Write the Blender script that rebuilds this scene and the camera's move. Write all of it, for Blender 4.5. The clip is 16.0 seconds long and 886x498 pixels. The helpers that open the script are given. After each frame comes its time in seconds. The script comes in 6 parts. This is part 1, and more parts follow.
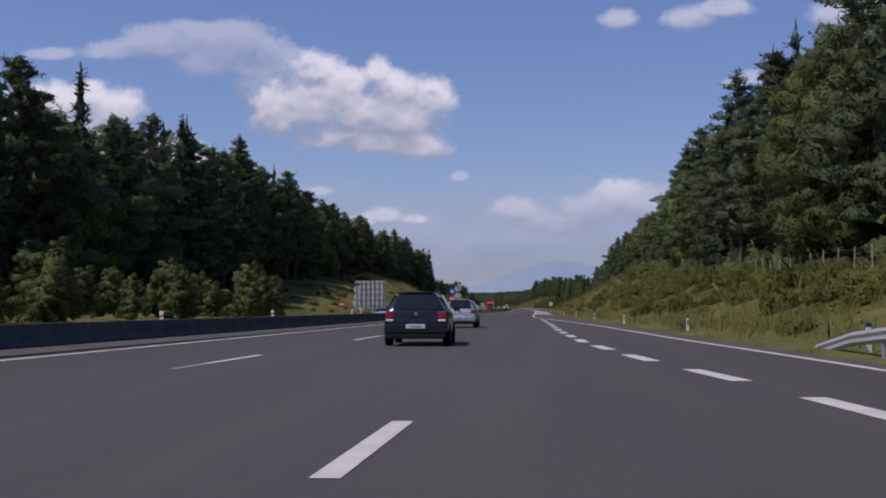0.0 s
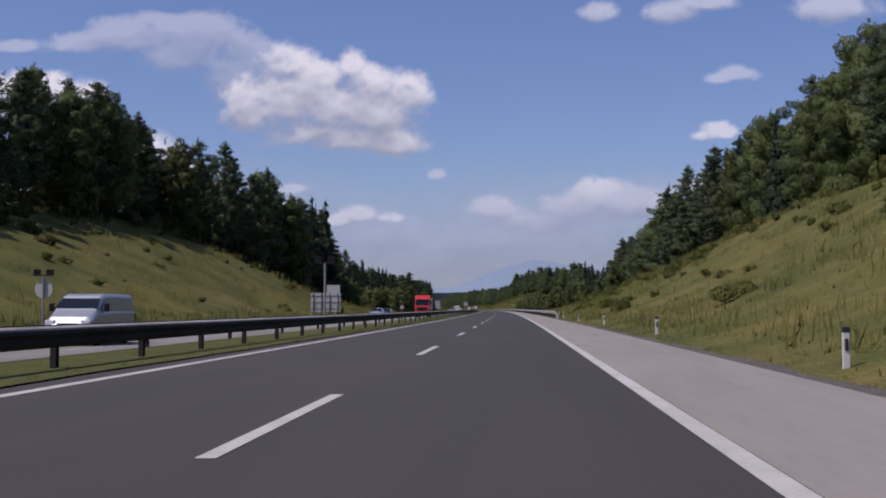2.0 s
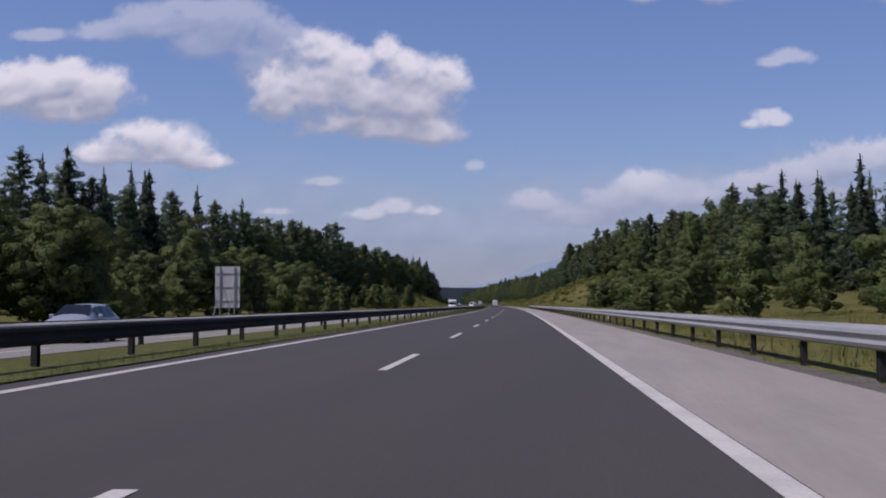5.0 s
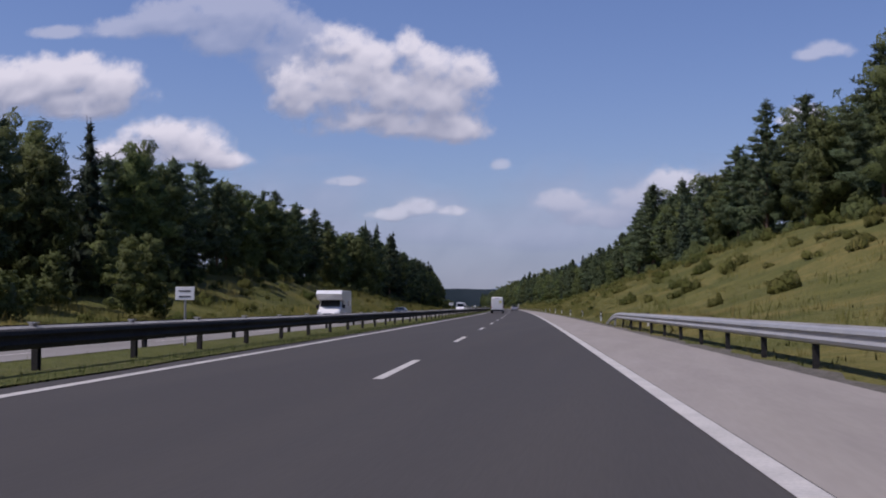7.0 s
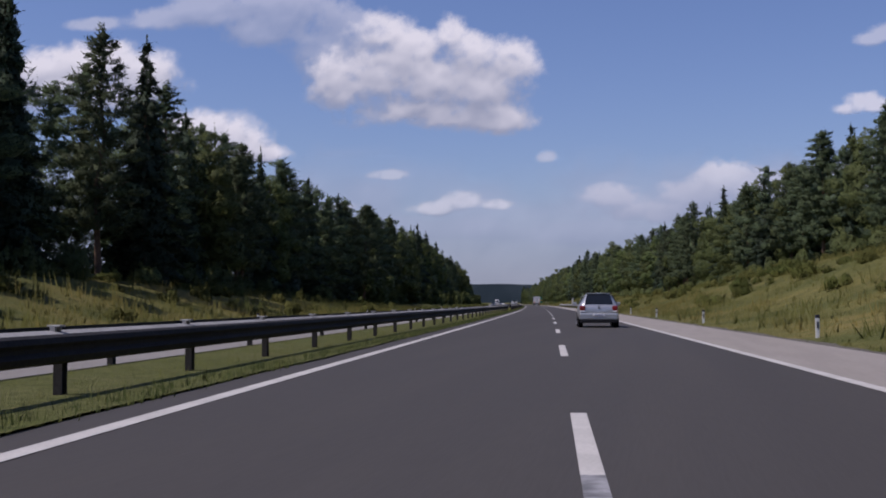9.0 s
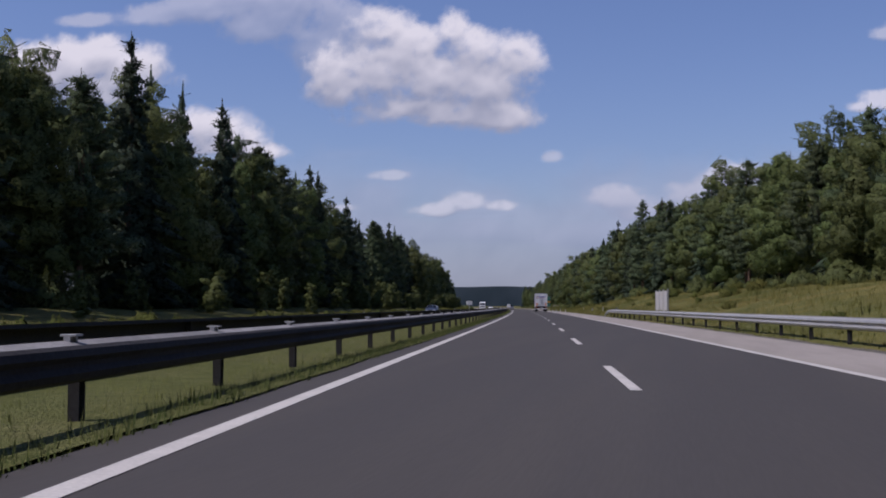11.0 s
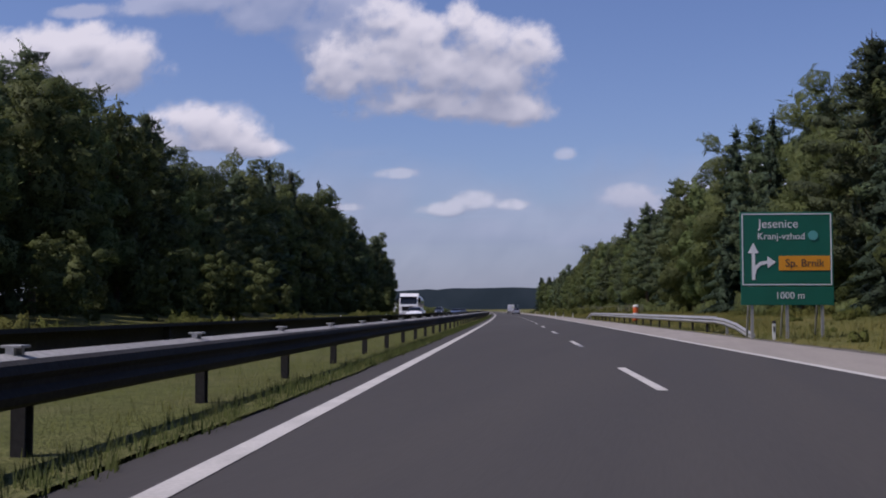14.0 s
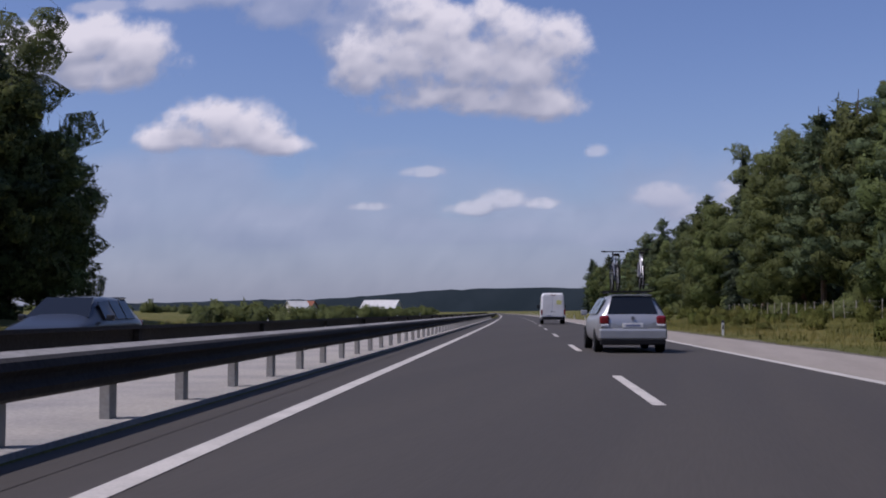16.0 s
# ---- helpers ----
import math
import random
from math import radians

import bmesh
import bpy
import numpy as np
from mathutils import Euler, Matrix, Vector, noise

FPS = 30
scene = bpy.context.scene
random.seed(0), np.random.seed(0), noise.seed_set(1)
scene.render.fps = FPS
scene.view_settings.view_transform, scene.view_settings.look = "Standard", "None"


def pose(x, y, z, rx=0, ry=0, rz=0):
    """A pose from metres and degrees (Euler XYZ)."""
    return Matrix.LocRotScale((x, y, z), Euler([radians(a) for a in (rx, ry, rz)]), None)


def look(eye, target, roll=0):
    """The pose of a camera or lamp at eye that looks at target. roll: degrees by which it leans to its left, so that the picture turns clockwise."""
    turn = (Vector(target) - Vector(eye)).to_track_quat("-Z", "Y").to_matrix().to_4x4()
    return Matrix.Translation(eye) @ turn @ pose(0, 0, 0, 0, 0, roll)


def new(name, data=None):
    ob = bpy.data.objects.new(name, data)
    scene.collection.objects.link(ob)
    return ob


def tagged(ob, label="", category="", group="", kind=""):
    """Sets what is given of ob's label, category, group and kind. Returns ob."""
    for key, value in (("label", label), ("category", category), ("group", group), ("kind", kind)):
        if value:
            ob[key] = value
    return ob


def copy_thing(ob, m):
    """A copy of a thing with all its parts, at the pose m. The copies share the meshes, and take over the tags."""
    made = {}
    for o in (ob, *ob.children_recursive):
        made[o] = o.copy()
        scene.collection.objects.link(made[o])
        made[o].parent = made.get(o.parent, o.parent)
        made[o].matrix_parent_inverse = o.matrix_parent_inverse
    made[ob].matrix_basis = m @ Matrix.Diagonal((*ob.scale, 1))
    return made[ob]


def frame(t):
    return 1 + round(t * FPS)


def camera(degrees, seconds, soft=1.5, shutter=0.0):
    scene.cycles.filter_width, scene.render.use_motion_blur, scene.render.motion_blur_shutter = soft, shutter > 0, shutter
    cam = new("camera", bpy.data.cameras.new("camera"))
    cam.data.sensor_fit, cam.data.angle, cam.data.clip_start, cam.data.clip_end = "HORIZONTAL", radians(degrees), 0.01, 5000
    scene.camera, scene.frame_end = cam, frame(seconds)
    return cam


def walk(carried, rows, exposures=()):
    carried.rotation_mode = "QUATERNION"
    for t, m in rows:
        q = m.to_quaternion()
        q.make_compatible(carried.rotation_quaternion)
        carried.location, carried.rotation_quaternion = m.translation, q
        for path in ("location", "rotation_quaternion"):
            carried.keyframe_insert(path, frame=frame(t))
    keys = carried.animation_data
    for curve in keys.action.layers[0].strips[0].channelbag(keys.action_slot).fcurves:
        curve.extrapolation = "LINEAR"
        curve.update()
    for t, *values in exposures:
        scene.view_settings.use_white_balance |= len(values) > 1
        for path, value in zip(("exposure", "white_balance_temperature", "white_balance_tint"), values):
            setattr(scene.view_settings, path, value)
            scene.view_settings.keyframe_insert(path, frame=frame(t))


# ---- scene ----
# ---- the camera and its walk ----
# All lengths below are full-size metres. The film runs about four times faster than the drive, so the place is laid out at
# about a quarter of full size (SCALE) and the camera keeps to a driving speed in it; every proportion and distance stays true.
SCALE = 0.27
FOCAL = 2000.0          # the lens, for a picture 1568 wide
EYE_HEIGHT = 1.02
BEND = 8.0e-5           # the road turns gently to the left, radians a metre


def heading(s):
    return BEND * min(max(s, 0.0), 2700.0)


def place(s, d, z=0.0):
    """A point s metres along the road and d metres to the right of the broken lane line."""
    k = min(max(s, 0.0), 2700.0)
    a = BEND * k
    x, y = -(1 - math.cos(a)) / BEND, math.sin(a) / BEND
    x, y = x - math.sin(a) * (s - k), y + math.cos(a) * (s - k)
    e = min(max(d, -600.0), 600.0)
    return Vector((x + math.cos(a) * d, y + math.sin(a) * e, z))


def stand(s, d, z=0.0, turn=0.0):
    """The pose of a thing on the road: its y axis along the road, turned by so many degrees to the left."""
    return Matrix.Translation(place(s, d, z)) @ Matrix.Rotation(heading(s) + radians(turn), 4, "Z")


# seconds, metres along the road, metres from the lane line, where the road's end lies in the picture
DRIVE = [
    (0.0, 0.0, 6.4, 990, 545), (0.5, 61.9, 4.5, 1020, 550), (1.0, 116.5, 2.3, 966, 547), (1.5, 169.2, 1.76, 933, 546),
    (2.0, 231.7, 2.11, 914, 546), (2.5, 291.8, 2.3, 931, 546), (3.0, 360.8, 2.15, 931, 546), (3.5, 426.4, 2.11, 930, 543.5),
    (4.0, 482.8, 2.17, 921.5, 546.5), (4.5, 536.0, 2.2, 926, 538), (7.0, 835.4, 2.13, 937, 543.5), (7.5, 898.2, 1.95, 922, 543.5),
    (8.0, 950.8, 2.0, 939, 542.3), (8.5, 1015.2, 1.37, 951, 540), (9.0, 1084.4, -0.23, 979, 537), (11.5, 1391.8, -1.47, 941, 545),
    (12.0, 1449.7, -1.53, 918, 548), (12.5, 1503.0, -1.27, 920, 549.5), (13.0, 1563.5, -1.26, 946, 552), (13.5, 1621.6, -1.57, 933, 548.5),
    (14.0, 1686.8, -1.87, 912, 549), (14.5, 1745.8, -1.3, 932, 543), (15.0, 1810.9, -1.22, 925, 546.5), (15.5, 1872.4, -1.36, 915, 548.5),
    (16.0, 1926.8, -1.48, 926, 552)]


def drive_row(t, s, d, u, v):
    eye = place(s, d, EYE_HEIGHT) * SCALE
    yaw = math.degrees(heading(s) + math.atan((u - 784) / FOCAL))
    return t, pose(*eye, 90 + math.degrees(math.atan((v - 441) / FOCAL)), 0, yaw)


path = []
for a, b in zip(DRIVE, DRIVE[1:]):
    steps = round((b[0] - a[0]) / 0.5)
    for i in range(steps):
        f = i / steps
        path.append(drive_row(*[p + (q - p) * f for p, q in zip(a, b)]))
path.append(drive_row(*DRIVE[-1]))
cam = camera(math.degrees(2 * math.atan(784 / FOCAL)), 16.0, soft=1.9)
walk(cam, path, exposures=[(0.0, -0.06, 6150, 24), (16.0, -0.06, 6150, 24)])

# ---- world, sun ----
SUN_ELEVATION, SUN_FROM = radians(58), radians(118)   # SUN_FROM: to the left of the way ahead
world = bpy.data.worlds.new("sky")
scene.world = world
world.use_nodes = True
wn = world.node_tree
sky = wn.nodes.new("ShaderNodeTexSky")
sky.sky_type, sky.sun_disc = "NISHITA", False
sky.sun_elevation, sky.sun_rotation = SUN_ELEVATION, -SUN_FROM
sky.air_density, sky.dust_density, sky.ozone_density = 1.15, 0.6, 2.5
tint = wn.nodes.new("ShaderNodeMix")
tint.data_type, tint.blend_type = "RGBA", "MULTIPLY"
tint.inputs["Factor"].default_value, tint.inputs["B"].default_value = 1.0, (0.9, 0.95, 1.17, 1)
wn.links.new(sky.outputs[0], tint.inputs["A"])
wn.links.new(tint.outputs["Result"], wn.nodes["Background"].inputs[0])
wn.nodes["Background"].inputs[1].default_value = 0.08
sun = new("sun", bpy.data.lights.new("sun", "SUN"))
sun.data.energy, sun.data.angle, sun.data.color = 3.8, radians(0.6), (1.0, 0.95, 0.87)
ce = math.cos(SUN_ELEVATION)
sun.matrix_world = look((-math.sin(SUN_FROM) * ce * 50, math.cos(SUN_FROM) * ce * 50, math.sin(SUN_ELEVATION) * 50), (0, 0, 0))


# ---- materials ----
def material(name, base, rough=0.6, metal=0.0, spots=(), grain=0.0, grain_scale=40.0, bump=0.0, vary=0.0, island=0.0, coat=0.0, stretch=(1, 1, 1), emit=None, through_light=0.0, deep=0.02, gaps=None):
    """A surface: base colour, with spots [(scale, other colour, amount)], fine grain, bump and change from piece to piece."""
    m = bpy.data.materials.new(name)
    m.use_nodes = True
    t = m.node_tree
    bsdf = t.nodes["Principled BSDF"]
    bsdf.inputs["Roughness"].default_value, bsdf.inputs["Metallic"].default_value = rough, metal
    bsdf.inputs["Coat Weight"].default_value = coat
    bsdf.inputs["Specular IOR Level"].default_value = 0.5 if rough < 0.6 else 0.12
    coords = t.nodes.new("ShaderNodeTexCoord")
    mapping = t.nodes.new("ShaderNodeMapping")
    mapping.inputs["Scale"].default_value = stretch
    t.links.new(coords.outputs["Object"], mapping.inputs[0])
    colour = t.nodes.new("ShaderNodeRGB")
    colour.outputs[0].default_value = (*base, 1)
    out = colour.outputs[0]

    def mixed(a, b, fac, blend="MIX"):
        n = t.nodes.new("ShaderNodeMix")
        n.data_type, n.blend_type = "RGBA", blend
        for value, socket in ((fac, n.inputs["Factor"]), (a, n.inputs["A"]), (b, n.inputs["B"])):
            if isinstance(value, (float, int)):
                socket.default_value = value
            elif isinstance(value, tuple):
                socket.default_value = (*value, 1)
            else:
                t.links.new(value, socket)
        return n.outputs["Result"]

    def noisy(scale, detail=4.0):
        n = t.nodes.new("ShaderNodeTexNoise")
        n.inputs["Scale"].default_value, n.inputs["Detail"].default_value = scale, detail
        t.links.new(mapping.outputs[0], n.inputs["Vector"])
        return n.outputs["Fac"]

    def ranged(value, low, high, to_low, to_high):
        n = t.nodes.new("ShaderNodeMapRange")
        n.inputs["From Min"].default_value, n.inputs["From Max"].default_value = low, high
        n.inputs["To Min"].default_value, n.inputs["To Max"].default_value = to_low, to_high
        t.links.new(value, n.inputs["Value"])
        return n.outputs["Result"]

    for scale, other, amount in spots:
        out = mixed(out, other, ranged(noisy(scale), 0.42, 0.62, 0.0, amount))
    if grain or bump:
        g = noisy(grain_scale, 3.0)
        if grain:
            out = mixed(out, (0.0, 0.0, 0.0), ranged(g, 0.35, 0.65, grain, 0.0))
        if bump:
            b = t.nodes.new("ShaderNodeBump")
            b.inputs["Strength"].default_value, b.inputs["Distance"].default_value = bump, deep
            t.links.new(g, b.inputs["Height"])
            t.links.new(b.outputs[0], bsdf.inputs["Normal"])
    if vary or island:
        h = t.nodes.new("ShaderNodeHueSaturation")
        info = t.nodes.new("ShaderNodeObjectInfo")
        geo = t.nodes.new("ShaderNodeNewGeometry")
        value = None
        if vary:
            value = ranged(info.outputs["Random"], 0, 1, 1 - vary, 1 + vary)
            t.links.new(ranged(info.outputs["Random"], 0, 1, 0.485, 0.515), h.inputs["Hue"])
        if island:
            two = ranged(geo.outputs["Random Per Island"], 0, 1, 1 - island, 1 + island)
            if value is None:
                value = two
            else:
                mul = t.nodes.new("ShaderNodeMath")
                mul.operation = "MULTIPLY"
                t.links.new(value, mul.inputs[0])
                t.links.new(two, mul.inputs[1])
                value = mul.outputs[0]
        t.links.new(value, h.inputs["Value"])
        t.links.new(out, h.inputs["Color"])
        out = h.outputs[0]
    t.links.new(out, bsdf.inputs["Base Color"])
    if emit:
        bsdf.inputs["Emission Color"].default_value, bsdf.inputs["Emission Strength"].default_value = (*emit[0], 1), emit[1]
    if through_light:
        tr = t.nodes.new("ShaderNodeBsdfTranslucent")
        t.links.new(out, tr.inputs[0])
        mix = t.nodes.new("ShaderNodeMixShader")
        mix.inputs[0].default_value = through_light
        t.links.new(bsdf.outputs[0], mix.inputs[1])
        t.links.new(tr.outputs[0], mix.inputs[2])
        t.links.new(mix.outputs[0], t.nodes["Material Output"].inputs[0])
    if gaps:
        # the open spaces between needles or leaves
        scale, share = gaps
        last = t.nodes["Material Output"].inputs[0].links[0].from_socket
        clear, cut = t.nodes.new("ShaderNodeBsdfTransparent"), t.nodes.new("ShaderNodeMixShader")
        blend = t.nodes.new("ShaderNodeMath")
        blend.operation = "MULTIPLY_ADD"
        t.links.new(noisy(scale * 0.24, 2.0), blend.inputs[0])
        blend.inputs[1].default_value = 0.4
        t.links.new(ranged(noisy(scale, 3.0), 0.0, 1.0, 0.0, 0.6), blend.inputs[2])
        t.links.new(ranged(blend.outputs[0], share - 0.02, share + 0.02, 0.0, 1.0), cut.inputs[0])
        t.links.new(clear.outputs[0], cut.inputs[1])
        t.links.new(last, cut.inputs[2])
        t.links.new(cut.outputs[0], t.nodes["Material Output"].inputs[0])
    return m


ASPHALT = material("asphalt", (0.065, 0.0605, 0.0565), 0.8, spots=[(0.9, (0.078, 0.071, 0.063), 0.55), (0.12, (0.055, 0.05, 0.045), 0.5)], grain=0.07, grain_scale=34, bump=0.05, stretch=(1, 0.05, 1))
OLD_ASPHALT = material("old asphalt", (0.095, 0.088, 0.08), 0.9, spots=[(0.4, (0.07, 0.064, 0.058), 0.7)], grain=0.25, grain_scale=9, bump=0.25)
SHOULDER = material("pale shoulder asphalt", (0.275, 0.248, 0.215), 0.9, spots=[(0.3, (0.31, 0.28, 0.25), 0.7), (1.7, (0.22, 0.198, 0.178), 0.4)], grain=0.06, grain_scale=14, bump=0.05, stretch=(1, 0.12, 1))
FAR_ASPHALT = material("pale worn asphalt", (0.23, 0.215, 0.195), 0.9, spots=[(0.4, (0.18, 0.168, 0.15), 0.7)], grain=0.1, grain_scale=9, stretch=(1, 0.12, 1))
PAINT = material("road paint", (0.52, 0.495, 0.45), 0.7, spots=[(1.3, (0.4, 0.38, 0.345), 0.6)], grain=0.15, grain_scale=30)
WORN_PAINT = material("worn road paint", (0.36, 0.355, 0.355), 0.7, spots=[(4.0, (0.15, 0.15, 0.15), 0.9)], grain=0.4, grain_scale=16)
GRASS = material("grass bank", (0.146, 0.137, 0.039), 0.95, spots=[(0.07, (0.212, 0.17, 0.056), 0.8), (0.16, (0.068, 0.083, 0.022), 0.85), (0.8, (0.088, 0.1, 0.027), 0.6), (4.0, (0.168, 0.147, 0.047), 0.35)], grain=0.3, grain_scale=7, bump=0.7, deep=0.06)
TUSSOCK = material("grass tussocks", (0.17, 0.157, 0.047), 0.9, spots=[(0.07, (0.24, 0.192, 0.066), 0.8), (0.16, (0.083, 0.1, 0.027), 0.85), (0.8, (0.104, 0.117, 0.032), 0.6)], island=0.15, through_light=0.5)
BLADES = material("grass blades", (0.115, 0.116, 0.03), 0.85, spots=[(0.07, (0.19, 0.152, 0.048), 0.8), (0.16, (0.058, 0.074, 0.019), 0.9)], island=0.15, through_light=0.45)
LEAF = material("broad leaves", (0.112, 0.138, 0.046), 0.65, spots=[(0.05, (0.11, 0.124, 0.04), 0.6), (0.8, (0.07, 0.09, 0.03), 0.7), (3.4, (0.06, 0.076, 0.026), 0.4)], vary=0.25, island=0.12, through_light=0.35, gaps=(8.5, 0.49))
PINE = material("pine needles", (0.085, 0.11, 0.052), 0.7, spots=[(0.8, (0.055, 0.074, 0.036), 0.7), (3.6, (0.05, 0.064, 0.033), 0.4)], vary=0.2, island=0.12, through_light=0.3, gaps=(9.0, 0.49))
SPRUCE = material("spruce needles", (0.047, 0.067, 0.038), 0.7, spots=[(0.8, (0.026, 0.038, 0.02), 0.75), (3.6, (0.022, 0.032, 0.018), 0.5)], vary=0.2, island=0.12, through_light=0.2, gaps=(9.0, 0.48))
WEED = material("weeds and low shrubs", (0.092, 0.104, 0.024), 0.8, spots=[(0.3, (0.055, 0.074, 0.018), 0.8), (0.09, (0.13, 0.12, 0.034), 0.6)], island=0.2, through_light=0.4, gaps=(12, 0.485))
MEDIAN_GREEN = material("median grass", (0.14, 0.152, 0.045), 0.95, spots=[(0.4, (0.2, 0.18, 0.085), 0.6), (2.2, (0.085, 0.102, 0.028), 0.6), (7.0, (0.18, 0.185, 0.065), 0.6), (17.0, (0.075, 0.09, 0.025), 0.5)], grain=0.3, grain_scale=26, bump=0.8, deep=0.04)
MEDIAN_BLADES = material("median grass blades", (0.15, 0.165, 0.048), 0.85, spots=[(0.5, (0.155, 0.145, 0.055), 0.6), (2.0, (0.07, 0.086, 0.022), 0.6)], island=0.2, through_light=0.45)
WEED_BLADES = material("dark weed leaves", (0.055, 0.075, 0.022), 0.8, spots=[(0.8, (0.085, 0.098, 0.03), 0.7)], island=0.25, through_light=0.4)
BARK = material("bark", (0.16, 0.105, 0.07), 0.95, spots=[(2.5, (0.09, 0.065, 0.05), 0.8)], grain=0.4, grain_scale=12, bump=0.5, stretch=(1, 1, 0.3))
CONCRETE = material("concrete", (0.36, 0.34, 0.31), 0.9, spots=[(0.6, (0.25, 0.245, 0.24), 0.7)], grain=0.2, grain_scale=20, bump=0.2)
# dirty steel, near black because the rail face's shade is put into its colour
SHADE_DARK_STEEL = material("shade-dark dirty steel", (0.045, 0.043, 0.042), 0.8, 0.0, spots=[(0.8, (0.03, 0.028, 0.027), 0.8), (0.2, (0.065, 0.06, 0.056), 0.5)], grain=0.3, grain_scale=20)
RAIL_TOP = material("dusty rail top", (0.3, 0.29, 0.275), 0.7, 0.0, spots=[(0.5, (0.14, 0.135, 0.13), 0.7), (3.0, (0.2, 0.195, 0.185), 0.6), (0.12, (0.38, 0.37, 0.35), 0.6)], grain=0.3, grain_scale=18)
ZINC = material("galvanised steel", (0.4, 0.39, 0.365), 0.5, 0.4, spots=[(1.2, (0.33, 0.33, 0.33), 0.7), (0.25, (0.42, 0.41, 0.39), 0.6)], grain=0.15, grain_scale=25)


# ---- building helpers ----
def mesh_of(name, verts, faces, mat, smooth=False, mats=None):
    me = bpy.data.meshes.new(name)
    me.from_pydata([tuple(v) for v in verts], [], [tuple(f) for f in faces])
    me.materials.append(mat)
    for extra in mats or ():
        me.materials.append(extra)
    if smooth:
        me.polygons.foreach_set("use_smooth", [True] * len(me.polygons))
    me.update()
    return me


def fast_mesh(name, verts, quads, mat, normals=None):
    """A mesh from numpy arrays of points and of faces, shaded by the normals if they are given."""
    me = bpy.data.meshes.new(name)
    n = len(quads)
    me.vertices.add(len(verts))
    me.vertices.foreach_set("co", np.asarray(verts, np.float32).ravel())
    k = quads.shape[1]
    me.loops.add(n * k)
    me.loops.foreach_set("vertex_index", np.asarray(quads, np.int32).ravel())
    me.polygons.add(n)
    me.polygons.foreach_set("loop_start", np.arange(0, n * k, k, dtype=np.int32))
    me.materials.append(mat)
    me.update(calc_edges=True)
    if normals is not None:
        me.polygons.foreach_set("use_smooth", np.ones(n, bool))
        me.normals_split_custom_set_from_vertices(normals.tolist())
    return me


def ribbon(name, left, right, s0, s1, step, z, mat, **tags):
    """A strip of road surface between two offsets, given as numbers or as functions of the place along the road."""
    n = max(1, math.ceil((s1 - s0) / step))
    verts, faces = [], []
    lift = z if callable(z) else lambda s: z
    for i in range(n + 1):
        s = s0 + (s1 - s0) * i / n
        a = left(s) if callable(left) else left
        b = right(s) if callable(right) else right
        verts += [place(s, a, lift(s)), place(s, b, lift(s))]
    for i in range(n):
        faces.append((2 * i, 2 * i + 1, 2 * i + 3, 2 * i + 2))
    return tagged(new(name, mesh_of(name, verts, faces, mat)), **tags)


def table(rows):
    """A function that runs straight from row to row of (place along the road, value)."""
    xs, ys = [r[0] for r in rows], [r[1] for r in rows]
    return lambda s: float(np.interp(s, xs, ys))


# ---- the lie of the land ----
RIGHT_EDGE = table([(-60, 12.6), (0, 12.4), (19, 11.7), (36, 10.4), (75, 8.1), (82, 7.3), (101, 5.9), (115, 4.65), (123, 4.2), (145, 3.9), (200, 3.65), (3000, 3.65)])
SHOULDER_EDGE = table([(-60, 13.6), (0, 13.4), (36, 11.4), (74, 10.0), (100, 8.6), (150, 6.6), (200, 6.3), (3000, 6.4)])
LEFT_EDGE = table([(-60, -4.3), (180, -4.3), (230, -3.85), (3000, -3.85)])
RIGHT_WOOD = table([(0, 22), (130, 24), (210, 28), (300, 34), (435, 40), (470, 37), (560, 37), (640, 42), (715, 48), (830, 46), (925, 36), (1000, 31), (1500, 28), (1598, 23), (1651, 25), (1720, 24), (1860, 25), (2081, 28), (2600, 28)])
RIGHT_BANK = table([(0, 2.4), (69, 3.0), (137, 4.8), (179, 6.4), (205, 7.4), (223, 8.3), (265, 10.6), (270, 10.9), (325, 12.2), (341, 12.6), (424, 11.1), (478, 6.2), (540, 1.3), (609, 1.2), (692, 1.0), (849, 6.1), (950, 9.9), (1025, 8.3), (1050, 8.1), (1082, 7.7), (1118, 7.3), (1143, 6.8), (1196, 5.7), (1309, 3.3), (1456, 3.2), (1496, 3.4), (1555, 3.7), (1629, 1.2), (1731, 0.6), (1782, 0.6), (1813, 0.6), (1853, 0.6), (1895, 0.6), (1967, 0.5), (2004, 0.5), (2035, 0.5), (2061, 0.5), (2122, 0.5), (2622, 0.4)])
RIGHT_TREES = table([(0, 18.0), (69, 18.7), (137, 19.4), (179, 18.6), (205, 16.3), (223, 15.5), (265, 15.2), (270, 15.2), (325, 14.8), (341, 15.7), (424, 20.2), (478, 22.4), (540, 21.9), (609, 18.2), (692, 16.2), (849, 18.6), (950, 16.5), (1025, 14.7), (1050, 15.2), (1082, 19.9), (1118, 15.5), (1143, 14.3), (1196, 15.2), (1309, 16.5), (1456, 18.0), (1496, 18.3), (1555, 18.7), (1629, 20.9), (1731, 23.4), (1782, 22.5), (1813, 22.0), (1853, 22.0), (1895, 20.0), (1967, 20.0), (2004, 22.5), (2035, 23.5), (2061, 22.5), (2122, 19.5), (2350, 16.5)])
LEFT_WOOD = table([(0, -52), (150, -56), (400, -56), (430, -50), (475, -45), (510, -41), (546, -46), (760, -48), (900, -38), (985, -36), (1110, -35), (1200, -34), (1500, -37), (1950, -37), (2016, -34), (2020, -70), (2600, -170)])
